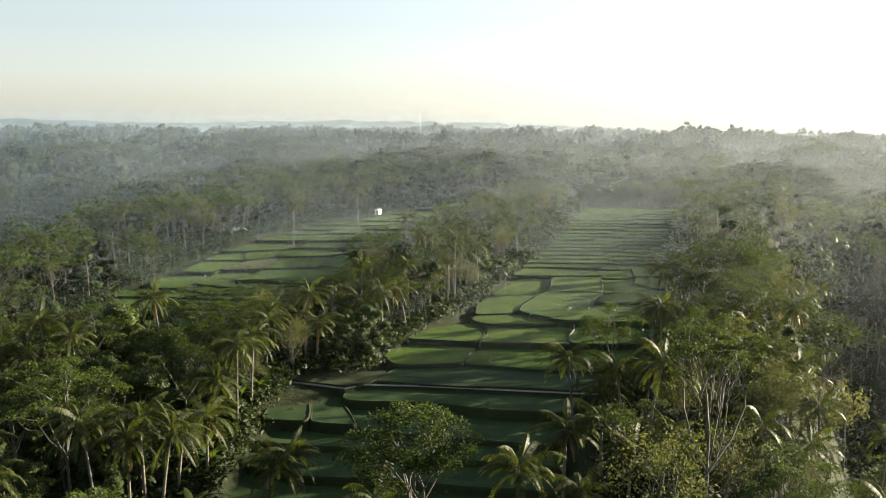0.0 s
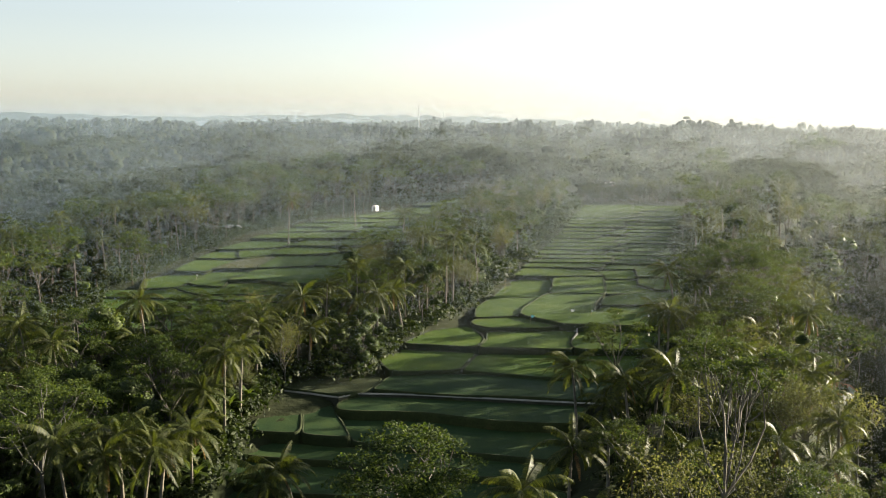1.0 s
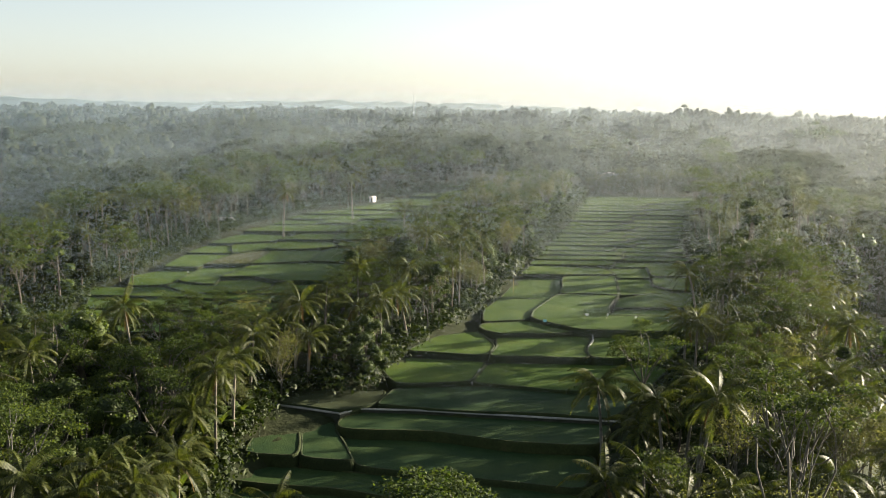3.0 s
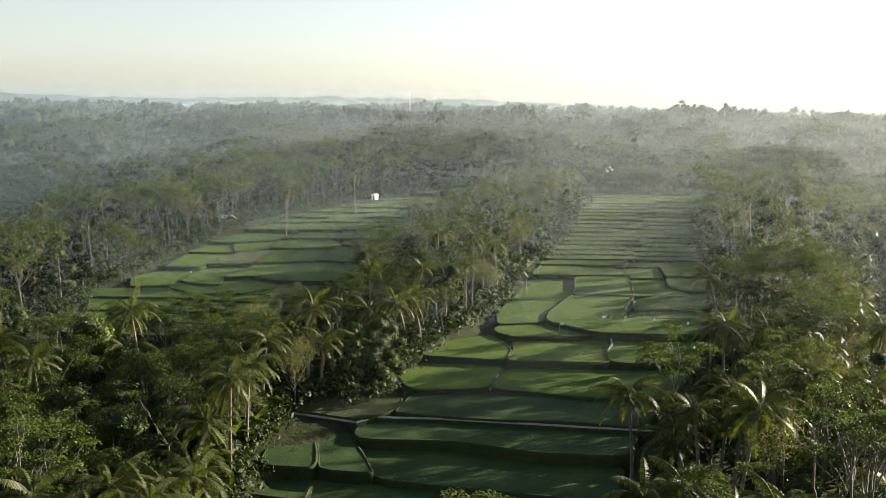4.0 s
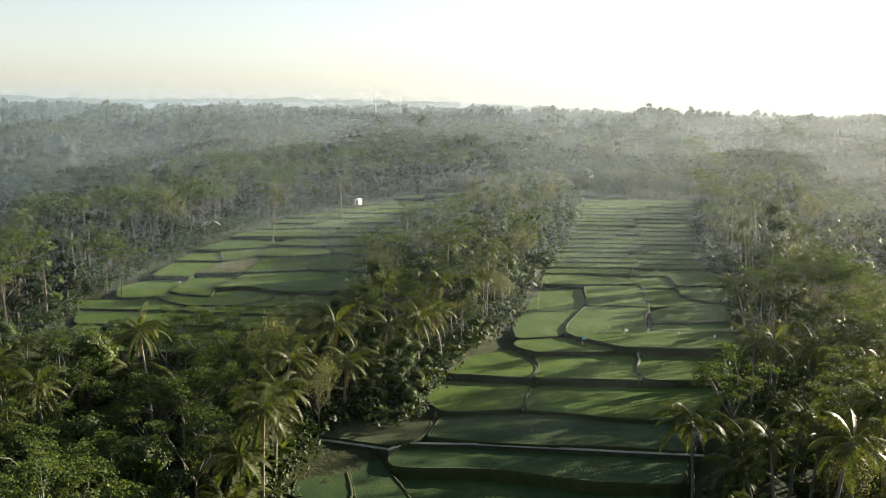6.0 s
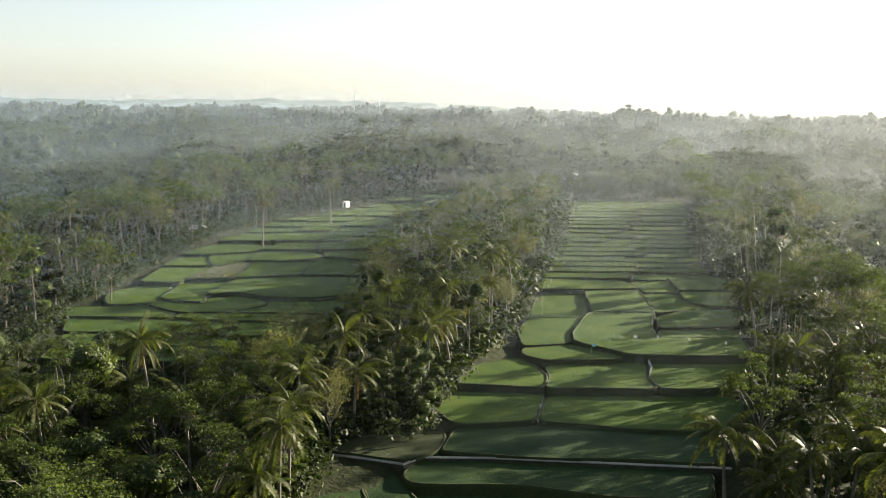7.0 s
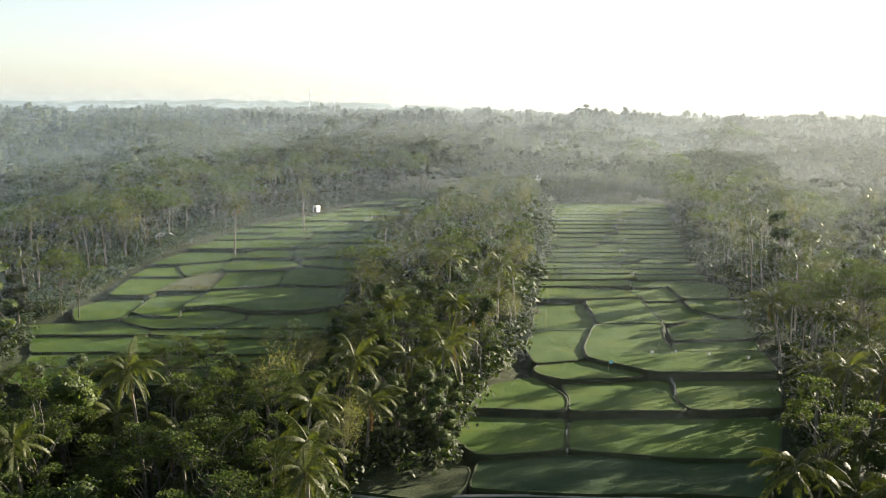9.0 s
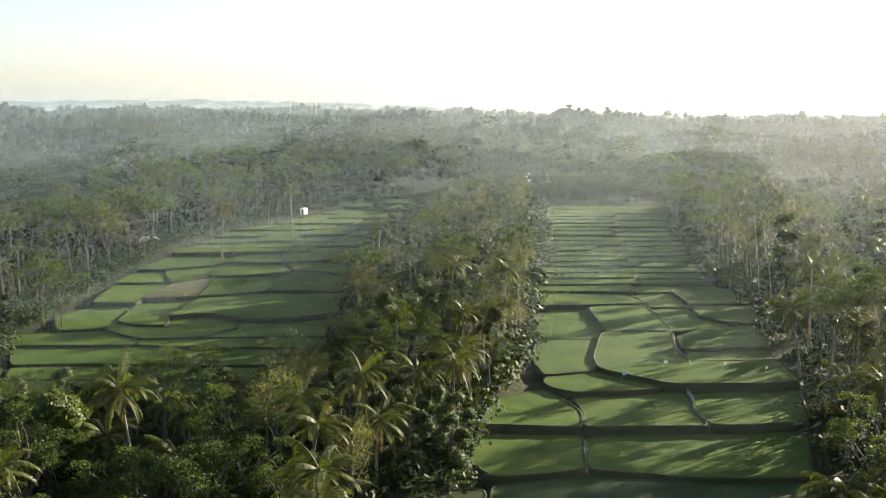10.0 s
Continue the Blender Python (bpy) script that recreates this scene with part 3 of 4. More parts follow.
paddy((-57, 344), (-46, 343), (-34, 350), (-37, 360), (-52, 362), (-56, 360))
paddy((-34, 350), (-18, 340), (-14, 350), (-24, 361), (-35, 358), lift=0.2)
paddy((-78, 354), (-70, 353), (-56, 360), (-51, 372), (-71, 378))
paddy((-52, 362), (-37, 360), (-37, 375), (-49, 376), (-51, 372), (-56, 360), lift=0.15)
paddy((-37, 360), (-35, 358), (-24, 361), (-11, 376), (-22, 379), (-37, 375), lift=0.2)
rows = [377, 387, 398, 410, 423, 437, 451, 467, 483, 500, 524]
for a, b in zip(rows, rows[1:]):
    l0, l1, r0, r1 = np.interp(a, LF_Y, LF_L), np.interp(b, LF_Y, LF_L), np.interp(a, LF_Y, LF_R), np.interp(b, LF_Y, LF_R)
    n = max(2, round((r0 - l0) / 14))
    cuts = [0] + [(k + paddy_rng.uniform(-0.25, 0.25)) / n for k in range(1, n)] + [1]
    for c0, c1 in zip(cuts, cuts[1:]):
        sk = [paddy_rng.uniform(-1.5, 1.5) for _ in range(2)]
        paddy((l0 + (r0 - l0) * c0, a), (l0 + (r0 - l0) * c1, a), (l1 + (r1 - l1) * c1, b), (l1 + (r1 - l1) * c0, b), lift=paddy_rng.uniform(-0.3, 0.3))


# ---- channel wall ----
def channel_wall():
    """A mossy retaining wall with a pale concrete water channel along its top."""
    thing = tagged(new("irrigation_channel"), "long pale concrete water channel on a mossy retaining wall", "irrigation channel")
    line = np.array([(-28, 174.2), (-22, 171.8), (-16.8, 169.3), (-14.2, 171.9), (-4, 171.0), (7, 169.0), (16, 167.3), (26, 165.6)])
    z = 0.35
    t = np.gradient(line, axis=0)
    t /= np.linalg.norm(t, axis=1)[:, None]
    nrm = np.stack([-t[:, 1], t[:, 0]], 1)

    def strip(profile):
        g = Geo()
        m = len(profile)
        v = np.concatenate([np.column_stack([line + nrm * o, np.full(len(line), h)]) for o, h in profile])
        i, j = np.meshgrid(np.arange(m), np.arange(len(line) - 1), indexing="ij")
        k = (i + 1) % m
        g.add(v, np.stack([i * len(line) + j, i * len(line) + j + 1, k * len(line) + j + 1, k * len(line) + j], -1).reshape(-1, 4))
        return g

    part("wall", strip([(-0.4, -2.4), (-0.2, z), (0.2, z), (0.3, -2.4)]).mesh("wall", STONE), thing, "mossy stone retaining wall")
    part("channel", strip([(-0.26, z - 0.02), (-0.26, z + 0.14), (-0.16, z + 0.14), (-0.14, z + 0.04), (0.1, z + 0.04), (0.12, z + 0.14), (0.22, z + 0.14), (0.22, z - 0.02)]).mesh("channel", CONCRETE), thing, "pale concrete channel")


channel_wall()

# ---- trees of the belts and the woods ----
tree_rng = np.random.default_rng(11)


def make_model(kind, bark, leaf, label, category, arrays):
    trunk, crown = arrays
    return dict(kind=kind, label=label, category=category, trunk=quick_mesh("trunk", *trunk, bark, True), crown=quick_mesh("crown", *crown, leaf, kind == "leafy_tree"), raw=(trunk, crown))


r = tree_rng
NEAR = dict(
    palm=[make_model("coconut_palm", PALM_BARK, PALM, "tall coconut palm with arching glossy fronds", "palm tree", palm(r, h, 21, 20)) for h in (15, 17, 19)],
    umbrella=[make_model("umbrella_tree", PALE_BARK, FEATHER, "spreading feathery tree with bare pale limbs and flat leafy tiers", "tree", umbrella_tree(r, h, s, c, q, n, f)) for h, s, n, c, f, q in ((21, 5.8, 10, 13000, 0.1, 0.29), (19, 5.2, 6, 5000, 0.05, 0.31), (22, 6.0, 7, 6200, 0.05, 0.31), (26, 4.3, 7, 7500, 0.04, 0.26))],
    broad=[make_model("leafy_tree", BARK, BROAD, "dense dark green leafy tree in a woodland belt", "tree", broad_tree(r, h, s, 5200, 0.36, lo, c)) for h, s, lo, c in ((14, 5.2, 0.15, 18), (16, 4.2, 0.3, 16), (12, 4.6, 0.12, 16))],
    sparse=[make_model("slender_tree", PALE_BARK, PALE, "slender pale-trunked tree with a thin twiggy crown", "tree", sparse_tree(r, h, s, 3000, 0.31)) for h, s in ((16, 4.2), (19, 5.5))],
)
MID = dict(
    palm=[make_model("coconut_palm", PALM_BARK, PALM, "tall coconut palm with arching glossy fronds", "palm tree", palm(r, h, 15, 13, 4.6, 5)) for h in (16, 18, 20)],
    umbrella=[make_model("umbrella_tree", BARK, FEATHER, "spreading feathery tree with bare pale limbs and flat leafy tiers", "tree", umbrella_tree(r, h, s, 620, 0.95, 5)) for h, s in ((21, 8.5), (23, 7.5))],
    broad=[make_model("leafy_tree", BARK, BROAD, "dense dark green leafy tree in a woodland belt", "tree", broad_tree(r, h, s, 800, 1.0, lo, 12)) for h, s, lo in ((14, 5.2, 0.12), (17, 4.6, 0.2), (19, 5.6, 0.25))],
    sparse=[make_model("slender_tree", PALE_BARK, PALE, "slender pale-trunked tree with a thin twiggy crown", "tree", sparse_tree(r, h, s, 560, 0.8)) for h, s in ((17, 4.2), (20, 5.0))],
)
LOW = dict(
    palm=[palm(r, h, 9, 4, 5.0, 3)[1] for h in (17, 20)],
    umbrella=[umbrella_tree(r, h, s, 64, 2.8, 4)[1] for h, s in ((22, 8.0), (24, 9.0))],
    broad=[far_tree(r, h, s) for h, s in ((15, 5.5), (18, 5.5), (20, 6.0))],
    sparse=[sparse_tree(r, 18, 4.5, 70, 1.9)[1]],
)
BEYOND = dict(
    palm=[palm(r, h, 11, 6, 4.8, 3)[1] for h in (16, 18, 21)],
    umbrella=[umbrella_tree(r, h, s, 150, 1.7, 4)[1] for h, s in ((21, 7.5), (24, 8.5))],
    broad=[broad_tree(r, h, s, 90, 1.4, 0.12, 7, 1.0)[1] for h, s in ((15, 5.0), (18, 5.2), (20, 5.6))],
    sparse=[sparse_tree(r, 18, 4.5, 110, 1.4)[1]],
)
TINY = [far_tree(r, h, s) for h, s in ((17, 7.5), (20, 7.0), (15, 8.5), (22, 5.5))]

originals = {}
taken = []
counts = {}


def plant(model, x, y, scale=1.0, yaw=None, sink=0.3, stretch=1.0):
    """Stands a copy of a tree model on the ground at (x, y)."""
    key = id(model["crown"])
    yaw = tree_rng.uniform(0, 360) if yaw is None else yaw
    z = float(land(x, y)) - sink
    m = pose(x, y, z, 0, 0, yaw)
    if key not in originals:
        ob = tagged(new(model["kind"]), model["label"], model["category"], model["kind"].replace("_", " ") + "s")
        part("trunk", model["trunk"], ob)
        part("crown", model["crown"], ob)
        originals[key] = ob
        ob.matrix_basis = m
    else:
        ob = copy_thing(originals[key], m)
    ob.scale = (scale, scale, scale * stretch)
    taken.append((x, y))
    counts[model["kind"]] = counts.get(model["kind"], 0) + 1
    return ob


FRONDS = [quick_mesh("frond", *palm_frond(tree_rng, 5.1, ri, dr, 34, 1.05), PALM) for ri, dr in ((1.2, 1.3), (0.9, 1.7), (0.6, 1.75), (0.25, 1.5), (-0.15, 1.2), (-0.6, 0.75))]
DRY_FROND = quick_mesh("frond", *palm_frond(tree_rng, 4.0, -0.95, 0.5, 16, 0.6), PALM_DRY)
PALM_TRUNKS = [(g.mesh("trunk", PALM_BARK, True), top) for g, top in (palm_trunk(tree_rng, 16, lean) for lean in (0.4, 1.2, 2.2))]


def coconut_mesh():
    bm = bmesh.new()
    bmesh.ops.create_icosphere(bm, subdivisions=1, radius=0.16, matrix=Matrix.Diagonal((1, 1, 1.25, 1)))
    return bm_mesh("coconut", bm, BANANA)


COCONUT = coconut_mesh()


def near_palm(x, y, top, size=1.0):
    """A coconut palm whose fronds are parts of their own; top: the height of its crown's heart."""
    ob = tagged(new("coconut_palm"), "tall coconut palm with arching glossy fronds", "palm tree", "coconut palms")
    base = float(land(x, y)) - 0.3
    ob.location, ob.rotation_euler = (x, y, base), (0, 0, tree_rng.uniform(0, 6.28))
    trunk, heart = PALM_TRUNKS[tree_rng.integers(3)]
    k = (top - base) / heart[2]
    t = part("trunk", trunk, ob)
    t.scale = (1, 1, k)
    at = Vector((heart[0], heart[1], top - base))
    for i in range(5 if y < 165 else 0):
        c = part("coconut", COCONUT, ob, "green coconut")
        c.location = at + Vector((math.cos(i * 1.3) * 0.4, math.sin(i * 1.3) * 0.4, -0.4 - 0.15 * (i % 2)))
    n = int(tree_rng.integers(18, 23))
    for i in range(n):
        age = (i + 0.5) / n
        f = part("frond", FRONDS[min(5, int(0.4 + age * 5.6))], ob)
        s = size * tree_rng.uniform(0.85, 1.12)
        f.matrix_basis = Matrix.Translation(at) @ pose(0, 0, 0, math.degrees(tree_rng.uniform(-0.3, 0.3)), math.degrees(tree_rng.uniform(-0.12, 0.12)), i * 137.5 + tree_rng.uniform(-14, 14)) @ Matrix.Scale(s, 4)
    for i in range(int(tree_rng.integers(0, 3))):
        f = part("frond", DRY_FROND, ob, "dead brown hanging frond")
        f.matrix_basis = Matrix.Translation(at) @ pose(0, 0, 0, 0, 0, tree_rng.uniform(0, 360))
    taken.append((x, y))
    counts["coconut_palm"] = counts.get("coconut_palm", 0) + 1
    return ob


def crown_at(kind, x, y, top, variant=0, stage=None):
    """A tree whose top reaches a known height."""
    if kind == "palm":
        return near_palm(x, y, top - 2.0, 1.05)
    model = (stage or NEAR)[kind][variant]
    high = max(v for v in model["raw"][1][0][:, 2])
    s = (top - float(land(x, y)) + 0.3) / high
    return plant(model, x, y, s)


# trees that stand out singly
for kind, x, y, top, variant in (
    # the near palms and tiers on the wood's side
    ("palm", -31.4, 150, 14.3, 1), ("palm", -42, 118.4, 11.2, 2), ("palm", -37.4, 122.4, 11.0, 1), ("palm", -31.7, 131.6, 8.4, 0), ("palm", -34.5, 127, 8.2, 2),
    ("umbrella", -48.5, 126.5, 15.2, 2), ("umbrella", -41.7, 168, 13.2, 1), ("broad", -46.4, 151, 8.8, 0), ("broad", -40.5, 143, 7.5, 2), ("umbrella", -54, 141, 12.5, 1), ("palm", -52.1, 186.6, 15.7, 0),
    ("palm", -63.1, 172, 11, 1), ("palm", -71.3, 180, 12.6, 2), ("umbrella", -64.5, 179.5, 12.6, 1), ("broad", -64.4, 194.4, 11.8, 0), ("broad", -55, 160, 8.6, 0), ("umbrella", -50, 174, 10.5, 2),
    ("palm", -37, 160, 6.5, 0), ("palm", -34, 141.5, 5.5, 0), ("broad", -52, 116, 8.0, 0),
    # the front of the middle belt
    ("broad", -14, 184, 9.6, 0), ("broad", -19, 187, 8.6, 2), ("sparse", -26.8, 176.2, 12.2, 0), ("sparse", -35.6, 192.5, 16, 1), ("palm", -26, 187.4, 16, 0), ("palm", -7.6, 206, 14.3, 0),
    ("umbrella", -18.3, 208.4, 16.2, 2), ("umbrella", -12, 213, 14.5, 1), ("palm", -15.5, 199, 12.8, 1), ("sparse", -30, 209.7, 12, 0), ("broad", 5.8, 251, 18.3, 1), ("umbrella", -2.4, 233.6, 17.8, 2),
    ("palm", -21.4, 256, 14.5, 2), ("palm", -3, 222, 14, 2), ("palm", -37, 201, 9.5, 1),
    # beside the ravine
    ("palm", 19.9, 151.2, 12.2, 0), ("umbrella", 26.2, 158.6, 16.7, 1), ("palm", 41, 121.7, 9.9, 1), ("umbrella", 28.5, 106, 25.0, 3), ("sparse", 23.5, 105.5, 15.6, 1), ("sparse", 34.4, 112, 11.5, 0),
    ("broad", 37, 108, 8.5, 2), ("palm", 15.3, 124.5, 8.9, 0), ("palm", 26.8, 130.7, 16.4, 2), ("palm", 38.9, 177.6, 15.6, 1), ("palm", 49.4, 217.3, 16.1, 0), ("umbrella", 59.5, 211.5, 22.4, 2),
    # umbrellas at (57, 190), (62, 200), (52, 178) are added, mostly hidden, to shade near fields
    ("umbrella", 64.5, 212.5, 21.6, 1), ("umbrella", 57, 190, 19, 1), ("umbrella", 62, 200, 20.5, 2), ("umbrella", 52, 178, 18, 2), ("umbrella", 39, 150, 17, 2), ("sparse", 33, 138, 14, 1), ("palm", 46, 100, 8, 1), ("palm", 30.5, 143, 12.5, 1), ("umbrella", 45, 166, 16, 2), ("broad", 55.7, 162, 8.5, 0), ("sparse", 43, 186, 15.5, 1),
    # the near tree below the path, and palms at its foot
    ("umbrella", -3.1, 96.4, 18.3, 0), ("palm", 8, 104, 10.5, 0), ("palm", -6, 106, 7.0, 1), ("palm", -19.3, 133, 3.5, 0), ("palm", -23.8, 131, 2.5, 1),
):
    crown_at(kind, x, y, top, variant)
for kind, x, y, top, variant in (
    ("sparse", -85.5, 357, 21.5, 0), ("palm", -55, 369.5, 19, 1), ("palm", -34.4, 410.7, 21, 0), ("broad", -118, 514, 19.5, 2), ("umbrella", -109, 415, 18, 1), ("umbrella", -102, 408, 16.5, 0), ("broad", -101, 491, 16, 1),
    ("umbrella", -117, 350, 20.6, 0), ("umbrella", -126, 356, 19.6, 1), ("broad", -93.4, 263, 16.4, 1), ("umbrella", -84, 291, 12.8, 0), ("umbrella", -89, 296, 14.5, 1), ("palm", -12.3, 322, 18.5, 1), ("umbrella", -17.6, 288, 17.4, 0),
    ("palm", 18, 371, 17.5, 0), ("umbrella", 91, 381, 26.8, 1), ("umbrella", 92, 388, 20.5, 0), ("broad", 80, 284, 23.4, 1), ("umbrella", 135.6, 509, 27.2, 1), ("broad", 98, 268, 0.8, 0), ("broad", 126, 324, 9.8, 2), ("broad", 142, 402, 10.2, 1),
):
    crown_at(kind, x, y, top, variant, MID)

# tall trees on the skyline
for kind, x, y, top, v in (("broad", 357, 1500, 53, 2), ("umbrella", 330, 910, 37, 0), ("broad", 130, 720, 26, 1), ("broad", 83, 685, 16.5, 0), ("umbrella", 190, 720, 28, 1)):
    crown_at(kind, x, y, top, v, MID)

leftover = dict(trunk=[], palm=[], leafy=[])


def belt(name, ys, left, right, gap, mix, stage, tries, scale=(0.8, 1.1), cap=400):
    """Fills a strip of the plan between two lines with trees at least gap apart."""
    done = 0
    for _ in range(tries):
        if done >= cap:
            break
        y = tree_rng.uniform(ys[0], ys[-1])
        sway = 2.0 * math.sin(y * 0.21) + 1.5 * math.sin(y * 0.083 + 2)
        a, b = np.interp(y, ys, left) - sway, np.interp(y, ys, right) + 0.6 * sway
        if tree_rng.uniform() > (b - a) / max(np.subtract(right, left)):
            continue
        x = tree_rng.uniform(a, b)
        if in_field(x, y, 1.2):
            continue
        near = np.array(taken)
        if np.min((near[:, 0] - x) ** 2 + (near[:, 1] - y) ** 2) < gap * gap:
            continue
        kind = str(tree_rng.choice(list(mix), p=np.array(list(mix.values())) / sum(mix.values())))
        size, tall = tree_rng.uniform(*scale), tree_rng.uniform(0.9, 1.12)
        done += 1
        if kind == "palm" and stage is NEAR and y < 200:
            near_palm(x, y, float(land(x, y)) + 16.5 * size * tall, tree_rng.uniform(0.85, 1.1))
            continue
        model = stage[kind][int(tree_rng.integers(1 if kind == "umbrella" and stage is NEAR else 0, 3 if kind == "umbrella" and stage is NEAR else len(stage[kind])))]
        if counts.get(model["kind"], 0) < 290:
            plant(model, x, y, size, None, 0.3, tall)
        else:
            at, yaw = (x, y, float(land(x, y)) - 0.3), tree_rng.uniform(0, 6.28)
            leftover["trunk"].append(placed(model["raw"][0], at, yaw, size))
            leftover["palm" if kind == "palm" else "leafy"].append(placed(model["raw"][1], at, yaw, size))
            taken.append((x, y))
    return done


belt("middle belt, front", (184, 200, 215, 232, 262), (-30, -31, -31, -29, -23), (-13, -10, -3, 4, 12), 4.2, dict(palm=0.2, umbrella=0.14, broad=0.5, sparse=0.16), NEAR, 1500, (0.5, 0.9))
belt("right belt, front", (100, 125, 150, 180, 212, 243), (14, 22, 26, 37, 52, 59), (46, 48, 54, 64, 72, 80), 4.7, dict(palm=0.46, umbrella=0.22, broad=0.14, sparse=0.18), NEAR, 2600, (0.42, 0.8))
# this row is added so that its shadows fall across the near fields
belt("added shade row above the ravine", (112, 150, 180, 205), (33, 40, 50, 60), (46, 54, 63, 70), 4.0, dict(umbrella=0.35, broad=0.2, sparse=0.3, palm=0.15), NEAR, 700, (0.6, 0.85), 24)
belt("left wood, front", (82, 110, 140, 175, 232), (-62, -72, -84, -100, -120), (-18, -36, -36, -33, -31), 4.8, dict(palm=0.12, umbrella=0.3, broad=0.54, sparse=0.04), NEAR, 3200, (0.55, 0.9), 250)
belt("beside the near steps", (118, 150, 178), (-40, -40, -38), (-33, -32.5, -30), 3.6, dict(palm=0.4, broad=0.4, sparse=0.2), NEAR, 300, (0.4, 0.75), 40)
belt("middle belt, back", (262, 302, 348, 390, 450), (-20, -17, -6, 11, 33), (11, 21, 34, 44, 56), 3.9, dict(palm=0.24, umbrella=0.1, broad=0.54, sparse=0.12), MID, 2200, (0.36, 0.7))
belt("right belt, middle", (243, 290, 330), (60, 73, 76), (84, 94, 102), 4.8, dict(palm=0.46, umbrella=0.1, broad=0.32, sparse=0.12), MID, 900, (0.45, 0.74))
belt("right belt, back", (330, 387, 445), (76, 97, 114), (102, 120, 138), 5.4, dict(palm=0.45, umbrella=0.12, broad=0.35, sparse=0.08), MID, 900, (0.45, 0.72))
belt("hedge at the far end", (448, 470, 512), (58, 64, 70), (112, 120, 140), 3.4, dict(broad=0.8, palm=0.2), MID, 1200, (0.26, 0.5), 190)
belt("left wood, behind", (225, 262, 302, 340, 390, 440, 480, 530), (-150, -165, -180, -195, -190, -180, -150, -60), (-92, -96, -95, -86, -74, -50, -22, 30), 4.6, dict(palm=0.28, umbrella=0.2, broad=0.48, sparse=0.04), MID, 3600, (0.62, 0.98), 480)
belt("ravine", (120, 200, 300, 400, 480), (56, 78, 100, 128, 150), (100, 140, 180, 230, 260), 6.0, dict(palm=0.2, umbrella=0.15, broad=0.6, sparse=0.05), MID, 2000, (0.8, 1.1), 300)
for key, leaf, label in (("trunk", BARK, "slim grey trunks of the wood"), ("palm", PALM, "crowns of coconut palms in the wood"), ("leafy", FOREST, "leafy crowns of mixed trees in the wood")):
    if leftover[key]:
        tagged(new("wood_" + ("trunks" if key == "trunk" else "palm_crowns" if key == "palm" else "leafy_crowns"), quick_mesh("wood", *join(leftover[key]), leaf)), label, "woodland", kind="stuff")


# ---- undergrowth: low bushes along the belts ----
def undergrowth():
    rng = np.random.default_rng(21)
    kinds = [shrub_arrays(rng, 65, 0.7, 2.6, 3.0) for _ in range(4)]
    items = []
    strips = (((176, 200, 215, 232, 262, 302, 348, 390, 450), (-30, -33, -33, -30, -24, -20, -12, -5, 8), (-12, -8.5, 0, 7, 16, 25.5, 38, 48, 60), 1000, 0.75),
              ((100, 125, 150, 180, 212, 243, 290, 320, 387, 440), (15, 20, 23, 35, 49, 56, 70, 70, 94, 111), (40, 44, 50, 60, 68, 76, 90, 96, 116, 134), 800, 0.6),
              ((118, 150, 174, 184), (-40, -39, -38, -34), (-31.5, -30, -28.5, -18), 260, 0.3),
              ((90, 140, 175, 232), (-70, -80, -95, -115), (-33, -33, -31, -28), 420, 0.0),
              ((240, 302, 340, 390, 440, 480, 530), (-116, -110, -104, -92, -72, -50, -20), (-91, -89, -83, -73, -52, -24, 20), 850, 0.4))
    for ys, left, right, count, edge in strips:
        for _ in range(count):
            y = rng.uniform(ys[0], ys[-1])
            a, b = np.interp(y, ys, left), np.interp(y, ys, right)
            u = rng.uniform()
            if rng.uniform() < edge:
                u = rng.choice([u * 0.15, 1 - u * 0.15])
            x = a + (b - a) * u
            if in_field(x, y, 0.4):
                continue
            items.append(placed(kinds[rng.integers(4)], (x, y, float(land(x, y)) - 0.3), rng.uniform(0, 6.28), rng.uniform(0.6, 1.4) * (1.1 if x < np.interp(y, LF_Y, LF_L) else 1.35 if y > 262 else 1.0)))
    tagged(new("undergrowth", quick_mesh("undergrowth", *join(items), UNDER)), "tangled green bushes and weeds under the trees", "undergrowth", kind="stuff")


undergrowth()


# ---- far woods: too many to count, joined by distance ----
def woods(name, label, y0, y1, gap, stage, leaf, keep=None):
    """Trees on a loose grid between two distances, joined into one."""
    rng = np.random.default_rng(int(y0))
    items = []
    pools = list(stage.values()) if isinstance(stage, dict) else [stage]
    odds = np.array([0.36, 0.14, 0.42, 0.08]) if isinstance(stage, dict) else np.array([1.0])
    y = y0
    while y < y1:
        xs = np.arange(-0.5 * y - 30, 0.62 * y - 20, gap)
        xs = xs + rng.uniform(-gap * 0.45, gap * 0.45, len(xs))
        yy = y + rng.uniform(-gap * 0.5, gap * 0.5, len(xs))
        ok = ~in_field(xs, yy, 2.0)
        if keep is not None:
            ok &= keep(xs, yy)
        zz = land(xs, yy)
        for x, yt, z in zip(xs[ok], yy[ok], zz[ok]):
            pool = pools[rng.choice(len(pools), p=odds)]
            v, f3, f4 = pool[rng.integers(len(pool))]
            c = placed((v, f3, f4), (x, yt, z - 0.5), rng.uniform(0, 6.28), rng.uniform(0.62, 1.0) + 0.22 * math.sin(x * 0.031 + 1.7 * math.sin(yt * 0.013)) + (0.35 if rng.uniform() < 0.04 else 0))
            items.append(c)
        y += gap * 0.85
    me = quick_mesh(name, *join(items), leaf, True)
    return tagged(new(name, me), label, "woodland", kind="stuff")


